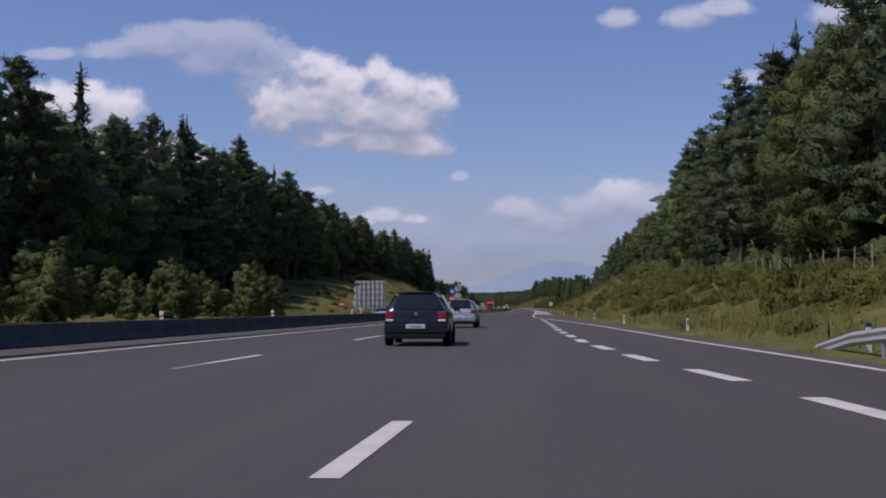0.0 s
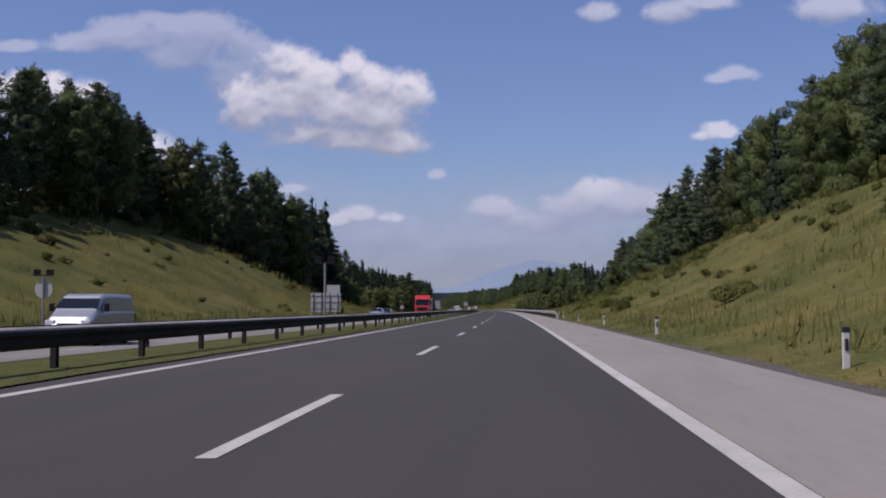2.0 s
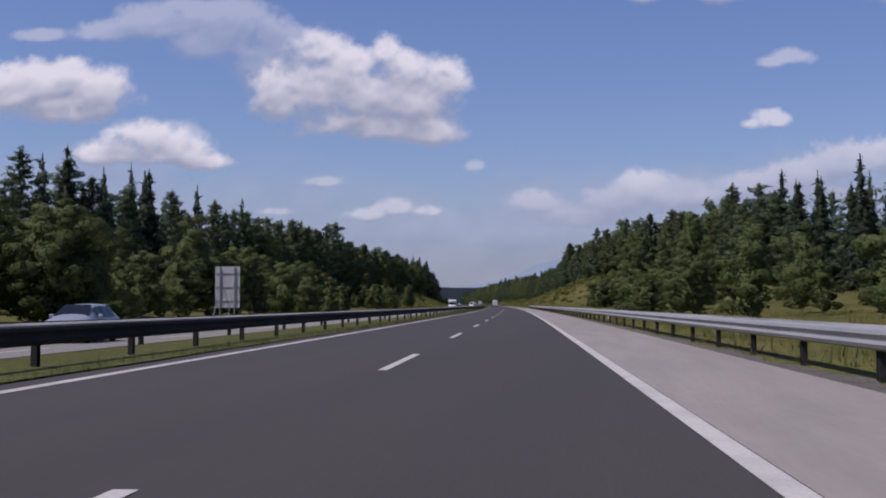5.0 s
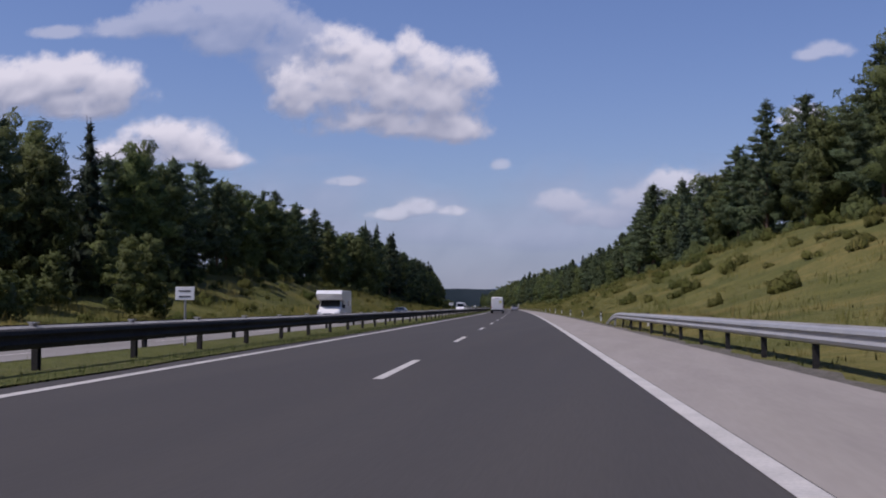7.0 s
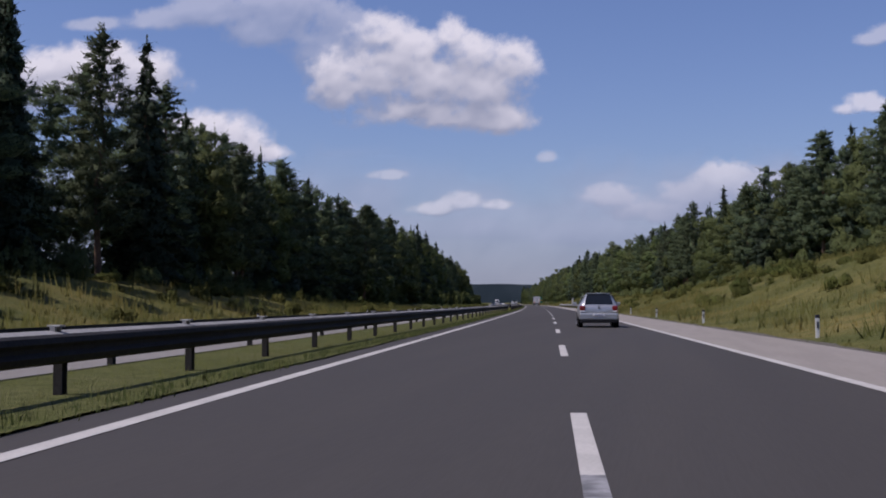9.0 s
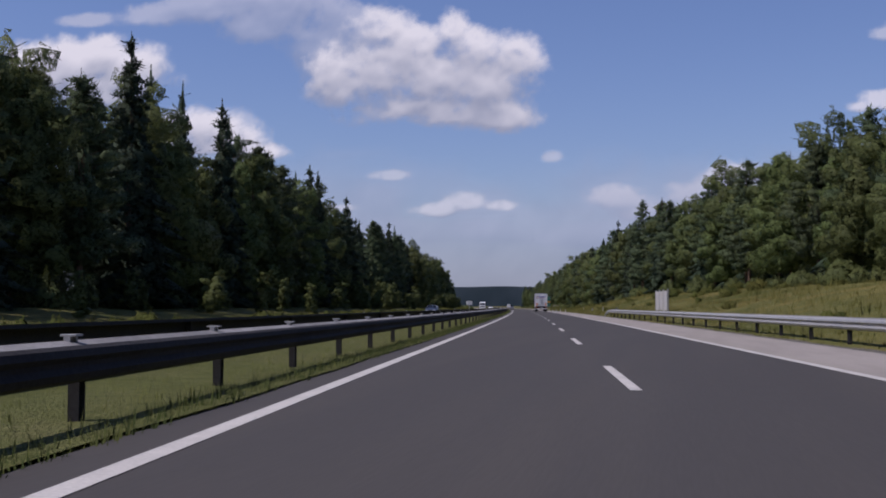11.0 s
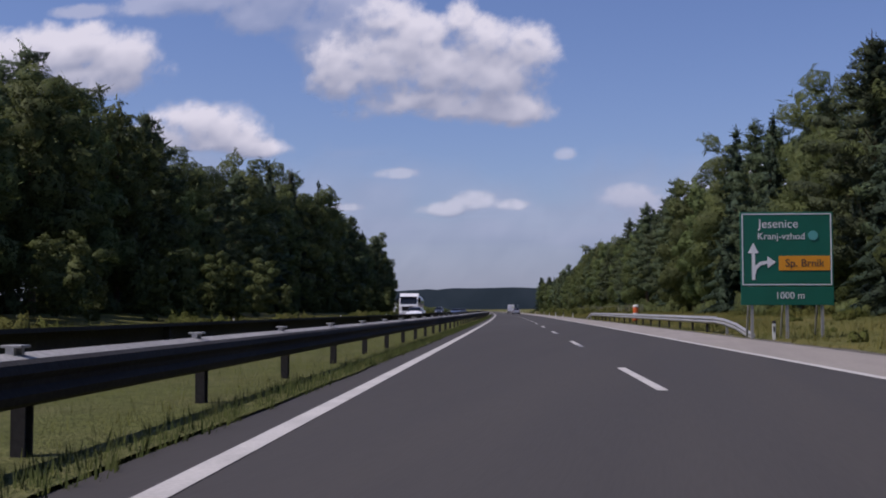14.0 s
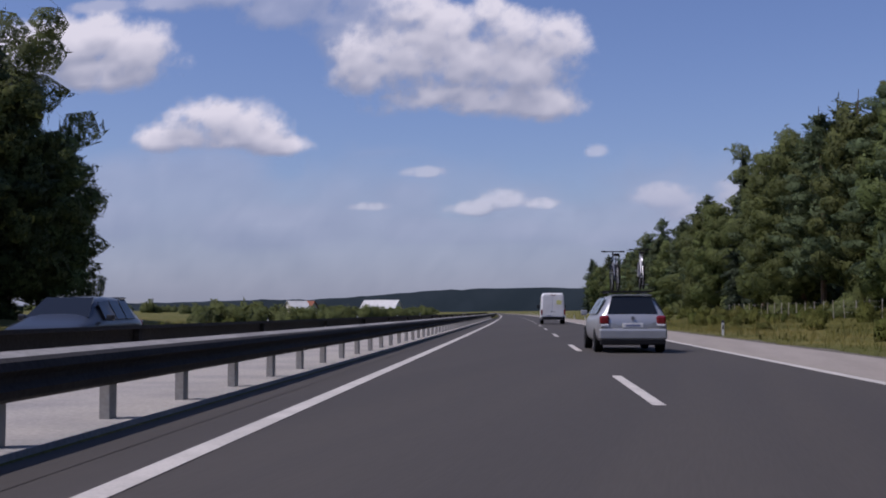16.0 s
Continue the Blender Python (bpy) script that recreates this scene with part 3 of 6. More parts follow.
def plant(kind, s, d, height):
    """A single tree with its trunk and crown."""
    crown, leaves, high, wide, limbs, label, category = KINDS[kind]
    i = int(rng.integers(4))
    k = height / high
    m = stand(s, d, ground_height(s, d) - 0.15, rng.uniform(0, 360)) @ Matrix.Diagonal((k * rng.uniform(0.9, 1.15), k * rng.uniform(0.9, 1.15), k, 1))
    root = new(kind + "_tree")
    root.empty_display_size = 0.3
    tagged(root, label, category, "trees along the motorway")
    root.matrix_basis = m
    c, t = near_models[kind][i]
    for part_name, me in (("trunk", t), ("crown", c)):
        ob = new(part_name, me)
        ob.parent = root


heap = {kind: [[], [], 0, []] for kind in (*KINDS, "weed", "tussock")}


def mass(kind, s, d, height, squash=1.0, models=None, high=0.0):
    """Adds a tree or bush to the joined woods."""
    v, q, soft = (models or far_models[kind])[int(rng.integers(5))]
    high = high or KINDS[kind][2]
    k = height / high
    a = rng.uniform(0, 6.283)
    c, n = math.cos(a), math.sin(a)
    w = k * rng.uniform(0.9, 1.2) * squash
    p = place(s, d, ground_height(s, d) - (0.04 if kind in ("weed", "tussock") else 0.2))
    u = np.stack([(v[:, 0] * c - v[:, 1] * n) * w + p.x, (v[:, 0] * n + v[:, 1] * c) * w + p.y, v[:, 2] * k + p.z], axis=1)
    if models:
        back = np.cross(u[q[:, 1]] - u[q[:, 0]], u[q[:, 2]] - u[q[:, 0]])[:, 1] > 0
        q = np.where(back[:, None], q[:, ::-1], q)
    h = heap[kind]
    h[0].append(u)
    h[1].append(q + h[2])
    h[2] += len(u)
    h[3].append(np.stack([soft[:, 0] * c - soft[:, 1] * n, soft[:, 0] * n + soft[:, 1] * c, soft[:, 2]], axis=1))


def thick_of_wood(s, d, side, h, length):
    """The close boughs in the depth of the wood, from the ground to below the tops."""
    n = int(length * h * 1.1)
    f = rng.random(n) ** 1.35
    base = np.array([tuple(place(s + rng.uniform(0, length), d + side * rng.uniform(2.5, 11))) for i in range(n)])
    ground = ground_height(s, d + side * 6)
    base[:, 2] = ground + 0.2 + f * h * 0.82
    out = np.stack([np.full(n, -side * 1.0), np.full(n, -0.4), np.full(n, 0.35)], axis=1)
    v, q, soft = sprays(base, 1.7 - 1.1 * f, out, 0.1)
    for kind in ("spruce",):
        hp = heap[kind]
        hp[0].append(v)
        hp[1].append(q + hp[2])
        hp[2] += len(v)
        hp[3].append(soft)


def pick_kind(s, side):
    """Pines rule the cuttings, spruces the flat stretches, leafy trees the edges."""
    x = rng.random()
    spruce = (0.1 if s < 1350 else 0.18) + 0.1 * math.sin(s / 90 + side) + (0.2 if 560 < s < 800 or 1500 < s < 1720 else 0)
    for a, b, which, more in ((488, 548, -1, 0.6), (600, 700, -1, 0.3), (1140, 1185, -1, 0.4), (1540, 1715, -1, 0.4), (425, 462, 1, 0.6), (700, 810, 1, 0.4), (1985, 2110, 1, 0.1)):
        if a < s < b and which == side:
            spruce += more
    if x < spruce:
        return "spruce"
    return "pine" if x < spruce + (0.66 if s < 1350 else 0.4) else "broadleaf"


for side, wood, high in ((1, RIGHT_WOOD, RIGHT_TREES), (-1, LEFT_WOOD, LEFT_TREES)):
    s = 38.0
    while s < 2350:
        if side < 0 and s > 1998 or side > 0 and s > 2330:
            break
        d = wood(s)
        h = high(s)
        kind = pick_kind(s, side)
        near = 10.0
        plant(kind, s, d + side * rng.uniform(0, 3), h * rng.uniform(0.82, 1.05) * (1.04 if kind == "spruce" else 1.0 if kind == "pine" else 0.9))
        # the wood behind and the young growth at its foot
        for row in range(1, 3):
            k2 = pick_kind(s, side)
            mass(k2, s + rng.uniform(-4, 4) + 4.7 * (row % 2), d + side * (row * 4 - 1 + rng.uniform(-1.5, 1.5)), h * rng.uniform(0.82, 1.06))
        for j in range(2):
            mass("broadleaf", s + rng.uniform(-5, 5), d - side * rng.uniform(-1.5, 1.6), rng.uniform(1.4, 3.6), 1.1, bush_models, 3.0)
        thick_of_wood(s, d, side, h, near)
        s += near
# bushes and tall weeds scattered on the banks, and the open land past the wood
for i in range(800):
    s = rng.uniform(-15, 2050)
    side = 1 if i % 3 else -1
    if side < 0 and not (150 < s < 460 or 880 < s < 1300):
        continue
    foot, edge = (SHOULDER_EDGE(s) + 2.6, RIGHT_WOOD(s)) if side > 0 else (22, -LEFT_WOOD(s))
    f = rng.random() ** 0.7
    mass("weed", s, side * (foot + (edge - foot) * f), rng.uniform(0.3, 0.9) + f * rng.uniform(0, 1.2), 1.2, weed_models, 1.0)
# leafy shrubs on the steep banks and by the first fence
for s0, s1, n in ((-10, 175, 150), (170, 440, 45), (850, 1250, 50)):
    for i in range(n):
        s = rng.uniform(s0, s1)
        foot, edge = SHOULDER_EDGE(s) + 3.5, RIGHT_WOOD(s)
        mass("weed", s, foot + (edge - foot) * rng.random() ** (0.5 if s1 < 200 else 0.9), rng.uniform(0.5, 1.5), 1.3, weed_models, 1.0)
for s0, s1, n in ((170, 460, 50), (900, 1290, 60)):
    for i in range(n):
        s = rng.uniform(s0, s1)
        mass("weed", s, -22 + (LEFT_WOOD(s) + 22) * rng.random() ** 0.8, rng.uniform(0.4, 1.4), 1.3, weed_models, 1.0)
# tussocks of long grass all over the banks
for i in range(5800):
    s = rng.uniform(-10, 2060)
    foot, edge = SHOULDER_EDGE(s) + 2.6, RIGHT_WOOD(s)
    mass("tussock", s, foot + (edge - foot) * rng.random() ** 1.5, rng.uniform(0.22, 0.6), rng.uniform(1.0, 2.0), tussock_models, 0.5)
for i in range(2500):
    s = rng.uniform(150, 520) if i % 2 else rng.uniform(860, 1330)
    mass("tussock", s, -21.5 + (LEFT_WOOD(s) + 21.5) * rng.random() ** 1.2, rng.uniform(0.3, 0.8), rng.uniform(1.0, 2.0), tussock_models, 0.5)
# tall weeds beside the opposite carriageway
for i in range(260):
    s = rng.uniform(1280, 2010)
    mass("weed", s, -20.8 - 3 * rng.random() ** 2, rng.uniform(0.5, 1.3) * (0.6 + 0.6 * abs(math.sin(s * 0.11))), 1.0, weed_models, 1.0)
# leafy growth on the slopes
for s0, s1, n, which in ((-10, 190, 150, 1), (190, 480, 60, 1), (860, 1260, 60, 1), (180, 500, 40, -1), (900, 1290, 40, -1), (1900, 2100, 130, 1)):
    for i in range(n):
        s = rng.uniform(s0, s1)
        foot, edge = (SHOULDER_EDGE(s) + 3.0, RIGHT_WOOD(s)) if which > 0 else (22, -LEFT_WOOD(s))
        mass("weed", s, which * (foot + (edge - foot) * rng.random() ** 0.6), rng.uniform(0.7, 1.9), 1.15, bush_models, 3.0)
# thickets where the wood stands back from the road
for i in range(34):
    mass("broadleaf", rng.uniform(480, 570), rng.uniform(11.5, 17.0), rng.uniform(2.5, 5.0), 1.3)
for i in range(110):
    s = rng.uniform(470, 800)
    mass("broadleaf", s, rng.uniform(13.0, 32.0), rng.uniform(3.0, 7.0), 1.3)
    s = rng.uniform(525, 790)
    mass("broadleaf", s, -rng.uniform(24, 42), rng.uniform(4.0, 9.0), 1.3)
for s0, s1, n in ((20, 150, 40), (835, 945, 24), (1290, 2000, 75)):
    for i in range(n):
        mass("broadleaf", rng.uniform(s0, s1), -rng.uniform(26, 35), rng.uniform(2.5, 7.0), 1.25)
for i in range(90):
    mass("broadleaf", rng.uniform(2012, 2240), rng.uniform(-30, -22), rng.uniform(1.4, 3.2), 1.5, bush_models, 3.0)
for i in range(150):
    f = rng.random()
    mass("broadleaf", 2200 + 900 * f, -rng.uniform(40, 300), rng.uniform(3, 7), 1.3, bush_models, 3.0)
for i in range(7):
    plant("broadleaf", 1997 + 1.6 * i, -34 - rng.uniform(0, 6), rng.uniform(16, 20) * (1 - 0.04 * i))
for kind, name, label in (("pine", "pine_wood", "dense dark green pine wood on the slope"), ("spruce", "spruce_wood", "dark spruces standing close in the wood"), ("broadleaf", "leafy_wood", "leafy trees and undergrowth along the wood"), ("weed", "bank_weeds", "tall weeds and low shrubs on the grassy banks"), ("tussock", "bank_tussocks", "long yellow green grass in tussocks on the banks")):
    v, q, n, soft = heap[kind]
    tagged(new(name, fast_mesh(name, np.concatenate(v), np.concatenate(q), {"weed": WEED, "tussock": TUSSOCK}.get(kind) or KINDS[kind][1], np.concatenate(soft))), label, {"weed": "weeds", "tussock": "grass"}.get(kind, "woods"), kind="stuff")

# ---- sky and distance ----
# air haze is put into the mountain's pale colour and an added glow
HAZE_GLOW = material("hazy mountain", (0.1, 0.14, 0.18), 1.0, emit=((0.2, 0.265, 0.35), 0.64))
FAR_WOOD = material("distant wooded ridge", (0.018, 0.027, 0.033), 1.0, spots=[(0.01, (0.012, 0.02, 0.025), 0.8)])


def ridge(name, y, heights, rough, mat, label, seed):
    """A far range of hills y metres ahead, with its heights at some places across."""
    verts, faces, n = [], [], 160
    x0, x1 = heights[0][0], heights[-1][0]
    for i in range(n + 1):
        x = x0 + (x1 - x0) * i / n
        z = np.interp(x, [h[0] for h in heights], [h[1] for h in heights]) * (1 + 0.1 * noise.noise((i * 0.09, seed, 0))) + rough * noise.noise((i * 0.8, seed, 5))
        verts += [(x, y, -40), (x, y + rough * 20, max(z, 0.1)), (x, y + 900, -40)]
    for i in range(n):
        for j in (0, 1):
            a = i * 3 + j
            faces.append((a, a + 3, a + 4, a + 1))
    return tagged(new(name, mesh_of(name, verts, faces, mat, True)), label, "hills", kind="structure")


ridge("backdrop_mountain", 15500, [(-3300, 40), (-2300, 130), (-1240, 270), (-500, 540), (-100, 640), (300, 625), (700, 550), (1300, 400), (3000, 250)], 8, HAZE_GLOW, "pale blue hazy mountain far beyond the road", 2.0)
ridge("backdrop_ridge", 5200, [(-3200, 10), (-2200, 24), (-1350, 40), (-1000, 62), (-600, 75), (0, 70), (900, 60), (2000, 40)], 4, FAR_WOOD, "low dark wooded ridge at the road's end", 7.0)


# ---- clouds and haze veils: a backdrop of soft cumulus far ahead ----
def cloud_material(name, ragged, shade=(0.3, 0.335, 0.42, 1), light=(0.72, 0.72, 0.74, 1)):
    m = bpy.data.materials.new(name)
    m.use_nodes = True
    t = m.node_tree
    t.nodes.remove(t.nodes["Principled BSDF"])
    dens, lit = t.nodes.new("ShaderNodeAttribute"), t.nodes.new("ShaderNodeAttribute")
    dens.attribute_name, lit.attribute_name = "puff", "lit"
    coords, fine = t.nodes.new("ShaderNodeTexCoord"), t.nodes.new("ShaderNodeTexNoise")
    fine.inputs["Scale"].default_value, fine.inputs["Detail"].default_value, fine.inputs["Roughness"].default_value = 0.009, 8.0, 0.62
    t.links.new(coords.outputs["Object"], fine.inputs["Vector"])
    add = t.nodes.new("ShaderNodeMath")
    add.operation = "MULTIPLY_ADD"
    add.inputs[1].default_value = ragged
    t.links.new(fine.outputs["Fac"], add.inputs[0])
    t.links.new(dens.outputs["Fac"], add.inputs[2])
    edge = t.nodes.new("ShaderNodeMapRange")
    edge.interpolation_type = "SMOOTHSTEP"
    edge.inputs["From Min"].default_value, edge.inputs["From Max"].default_value = 0.4, 0.98
    t.links.new(add.outputs[0], edge.inputs["Value"])
    ramp = t.nodes.new("ShaderNodeMix")
    ramp.data_type = "RGBA"
    ramp.inputs["A"].default_value, ramp.inputs["B"].default_value = shade, light
    t.links.new(lit.outputs["Fac"], ramp.inputs["Factor"])
    glow, clear, mix = t.nodes.new("ShaderNodeEmission"), t.nodes.new("ShaderNodeBsdfTransparent"), t.nodes.new("ShaderNodeMixShader")
    t.links.new(ramp.outputs["Result"], glow.inputs[0])
    most, cap = t.nodes.new("ShaderNodeAttribute"), t.nodes.new("ShaderNodeMath")
    most.attribute_name, cap.operation = "most", "MULTIPLY"
    t.links.new(edge.outputs["Result"], cap.inputs[0])
    t.links.new(most.outputs["Fac"], cap.inputs[1])
    t.links.new(cap.outputs[0], mix.inputs[0])
    t.links.new(clear.outputs[0], mix.inputs[1])
    t.links.new(glow.outputs[0], mix.inputs[2])
    t.links.new(mix.outputs[0], t.nodes["Material Output"].inputs[0])
    return m


CLOUD, VEIL = cloud_material("cloud", 0.75), cloud_material("thin haze cloud", 0.0, (0.24, 0.295, 0.41, 1), (0.5, 0.55, 0.65, 1))


def fractal(x, y, seed, octaves=5):
    out = np.zeros_like(x)
    for o in range(octaves):
        k, gen = 2.0 ** o, np.random.default_rng(seed + o)
        g = gen.random((64, 64))
        u, v = x * k % 64, y * k % 64
        i, j = u.astype(int), v.astype(int)
        fu, fv = u - i, v - j
        fu, fv = fu * fu * (3 - 2 * fu), fv * fv * (3 - 2 * fv)
        a, b = g[i % 64, j % 64] * (1 - fu) + g[(i + 1) % 64, j % 64] * fu, g[i % 64, (j + 1) % 64] * (1 - fu) + g[(i + 1) % 64, (j + 1) % 64] * fu
        out += (a * (1 - fv) + b * fv - 0.5) / k ** 0.85
    return out


def cloud(distance, puffs, step, seed, bright=1.0, thin=0.0, most=1.0, mat=None):
    """A cloud so many metres ahead of the mark at 536 m. Puffs: sideways and height as slopes from there, in thousandths, and their half widths."""
    p = np.array(puffs, float) / 1000.0
    lo = (p[:, 0] - p[:, 2] * 1.7).min(), (p[:, 1] - p[:, 3] * 1.7).min()
    hi = (p[:, 0] + p[:, 2] * 1.7).max(), (p[:, 1] + p[:, 3] * 1.7).max()
    nx, ny = max(12, int((hi[0] - lo[0]) * 1000 / step)), max(10, int((hi[1] - lo[1]) * 1000 / step))
    gx, gy = np.meshgrid(np.linspace(lo[0], hi[0], nx), np.linspace(lo[1], hi[1], ny))

    fine = max(1.0, 0.13 / (hi[0] - lo[0]))

    def field(x, y, octaves=5):
        total = np.zeros(x.shape)
        for cx, cy, rx, ry in p:
            below = np.where(y < cy, 0.8, 1.0)
            total += np.exp(7 * (1 - np.sqrt(((x - cx) / rx) ** 2 + ((y - cy) / (ry * below)) ** 2)))
        d = np.log(total + 1e-6) / 7
        swell = np.abs(fractal(x * 30 * fine + 3, y * 34 * fine + 7, seed + 40, octaves)) * -0.42 + 0.1
        return np.minimum(d + 0.1, 0.62) + fractal(x * 20 * fine + 9, y * 30 * fine + 5, seed, octaves) * 0.36 + swell

    here = field(gx, gy, 1 if mat else 6)
    slope = field(gx, gy, 5) - field(gx + 0.001, gy + 0.006, 5)
    wide = field(gx, gy, 3) - field(gx + 0.004, gy + 0.02, 3)
    span = (gy - (p[:, 1] - p[:, 3] * 0.6).min()) / ((p[:, 1] + p[:, 3]).max() - (p[:, 1] - p[:, 3] * 0.6).min())
    # sunlit tops and shaded bases, put into the cloud's own glowing colour
    lit = np.clip(0.14 + 0.5 * span + slope * 0.6 + wide * 0.75, 0.03, 1.0) * bright
    c = place(536, 0)
    ang = heading(536)
    rel = gx * distance
    verts = np.stack([c.x - math.sin(ang) * distance + rel * math.cos(ang), c.y + math.cos(ang) * distance + rel * math.sin(ang), gy * distance], axis=-1).reshape(-1, 3)
    idx = np.arange(nx * ny).reshape(ny, nx)
    quads = np.stack([idx[:-1, :-1], idx[:-1, 1:], idx[1:, 1:], idx[1:, :-1]], axis=-1).reshape(-1, 4)
    me = fast_mesh("cloud", verts, quads, mat or CLOUD)
    for key, values in (("puff", here - thin), ("lit", lit), ("most", np.full(lit.shape, most))):
        me.attributes.new(key, "FLOAT", "POINT").data.foreach_set("value", values.astype(np.float32).ravel())
    return tagged(new("backdrop_cloud", me), "white grey-based cumulus cloud or haze veil in a blue sky", "cloud", "clouds in the sky", "structure")


def C(x, y, rx, ry):
    """A puff, from its slopes to the right of and above the camera's axis at the mark."""
    return (x - 854.5) / 2.0 - 35.5, (538 - y) / 2.0, rx / 2.0, ry / 2.0


cloud(8000, [C(672, 82, 34, 34), C(612, 104, 52, 34), C(712, 118, 58, 46), C(775, 138, 52, 44), C(565, 150, 120, 58), C(680, 172, 140, 62), C(640, 222, 150, 36), C(750, 232, 70, 34), C(478, 165, 62, 62), C(545, 78, 60, 40)], 1.8, 3)
cloud(8600, [C(440, 62, 100, 60), C(360, 62, 80, 46), C(390, 20, 90, 40), C(250, 30, 100, 30), C(150, 42, 80, 28), C(30, 45, 60, 16), C(500, 80, 90, 60), C(300, 5, 120, 30), C(470, 125, 80, 60)], 2.4, 31, 0.75, 0.04, 0.5)
cloud(6300, [C(100, 112, 44, 32), C(50, 132, 84, 50), C(150, 148, 66, 50), C(-30, 150, 80, 56), C(90, 184, 120, 34), C(-120, 170, 90, 60)], 2.2, 47)
cloud(8300, [C(195, 242, 60, 42), C(235, 268, 95, 26), C(250, 238, 68, 45), C(300, 258, 62, 36), C(145, 265, 50, 28), C(340, 282, 60, 20)], 2.4, 59)
cloud(14500, [C(1130, 330, 60, 38), C(1080, 355, 70, 30), C(1180, 350, 70, 36), C(940, 360, 55, 26), C(1000, 385, 120, 26)], 2.6, 61, 0.9, 0.0, 0.8)
cloud(14800, [C(1380, 315, 80, 34), C(1310, 330, 70, 26), C(1480, 290, 90, 38), C(1580, 280, 120, 44), C(1240, 355, 60, 20), C(1420, 350, 140, 24)], 3.0, 73, 0.9, 0.0, 0.8)
cloud(10300, [C(690, 365, 48, 22), C(640, 378, 50, 16), C(745, 372, 34, 14)], 2.4, 83, 0.9, 0.05, 0.6)
cloud(9800, [C(1345, 218, 38, 20), C(1320, 226, 34, 12)], 2.4, 97, 1.0, 0.0, 0.75)
cloud(8200, [C(1380, 108, 42, 20), C(1352, 116, 30, 14)], 2.4, 101, 0.9, 0.0, 0.5)
cloud(7600, [C(1130, -8, 40, 24), C(1265, -5, 60, 26), C(1330, -30, 70, 26), C(1560, -10, 80, 34)], 2.6, 113, 0.9, 0.0, 0.6)
cloud(10500, [C(832, 292, 26, 15), C(560, 318, 46, 12), C(470, 372, 40, 10)], 2.4, 127, 0.8, 0.1, 0.5)
# glowing sheets added to paint haze over the low sky
cloud(13500, [C(820, 470, 900, 130), C(1500, 430, 700, 150), C(0, 430, 700, 150), C(-500, 440, 700, 150)], 8.0, 139, 0.5, -0.5, 0.6, VEIL)
cloud(14200, [C(300, 400, 260, 60), C(600, 410, 200, 34), C(-100, 380, 260, 60), C(900, 420, 180, 30)], 4.0, 151, 0.7, -0.25, 0.4, VEIL)


# ---- things: helpers ----
def part(name, bm, mat, parent=None, label="", smooth=False):
    """Links a bmesh as one mesh object under a thing or under a part."""
    me = bpy.data.meshes.new(name)
    bm.to_mesh(me)
    bm.free()
    me.materials.append(mat)
    if smooth:
        me.polygons.foreach_set("use_smooth", [True] * len(me.polygons))
    ob = new(name, me)
    ob.parent = parent
    if label:
        ob["label"] = label
    return ob


def thing(name, label, category, group=""):
    root = new(name)
    root.empty_display_size = 0.3
    return tagged(root, label, category, group)


def box(x0, x1, y0, y1, z0, z1, round_off=0.0, bm=None):
    bm = bm or bmesh.new()
    vs = bmesh.ops.create_cube(bm, size=1)["verts"]
    for v in vs:
        v.co = Vector((x0 + (v.co.x + 0.5) * (x1 - x0), y0 + (v.co.y + 0.5) * (y1 - y0), z0 + (v.co.z + 0.5) * (z1 - z0)))
    if round_off:
        edges = list({e for v in vs for e in v.link_edges})
        bmesh.ops.bevel(bm, geom=edges, offset=round_off, segments=2, affect="EDGES", profile=0.5)
    return bm


def prism(outline, axis, a, b, round_off=0.0):
    """An outline of two-figure points drawn out along an axis from a to b."""
    bm = bmesh.new()

    def at(p, k):
        return {"x": (k, p[0], p[1]), "y": (p[0], k, p[1]), "z": (p[0], p[1], k)}[axis]

    lo, hi = [bm.verts.new(at(p, a)) for p in outline], [bm.verts.new(at(p, b)) for p in outline]
    bm.faces.new(lo)
    bm.faces.new(list(reversed(hi)))
    n = len(outline)
    for i in range(n):
        bm.faces.new((lo[i], hi[i], hi[(i + 1) % n], lo[(i + 1) % n]))
    bmesh.ops.recalc_face_normals(bm, faces=bm.faces)
    if round_off:
        bmesh.ops.bevel(bm, geom=list(bm.edges), offset=round_off, segments=2, affect="EDGES", profile=0.5)
    return bm


def rod(p, q, r, sides=8, bm=None, r2=None):
    bm = bm or bmesh.new()
    p, q = Vector(p), Vector(q)
    m = Matrix.Translation((p + q) / 2) @ (q - p).to_track_quat("Z", "Y").to_matrix().to_4x4()
    bmesh.ops.create_cone(bm, cap_ends=True, segments=sides, radius1=r, radius2=r if r2 is None else r2, depth=(q - p).length, matrix=m)
    return bm


def turned(profile, sides, axis="x", caps=True):
    """A ring or disc: (radius, place along the axis) pairs turned round it."""
    bm = bmesh.new()
    rings = []
    for r, k in profile:
        ring = []
        for i in range(sides):
            a = 6.2832 * i / sides
            c, s = r * math.cos(a), r * math.sin(a)
            ring.append(bm.verts.new((k, c, s) if axis == "x" else (c, s, k)))
        rings.append(ring)
    for a, b in zip(rings, rings[1:]):
        for i in range(sides):
            j = (i + 1) % sides
            bm.faces.new((a[i], b[i], b[j], a[j]))
    for ring in (rings[0], rings[-1]) if caps else ():
        bm.faces.new(ring)
    bmesh.ops.recalc_face_normals(bm, faces=bm.faces)
    return bm


def moved(bm, m):
    bmesh.ops.transform(bm, matrix=m, verts=bm.verts)
    return bm


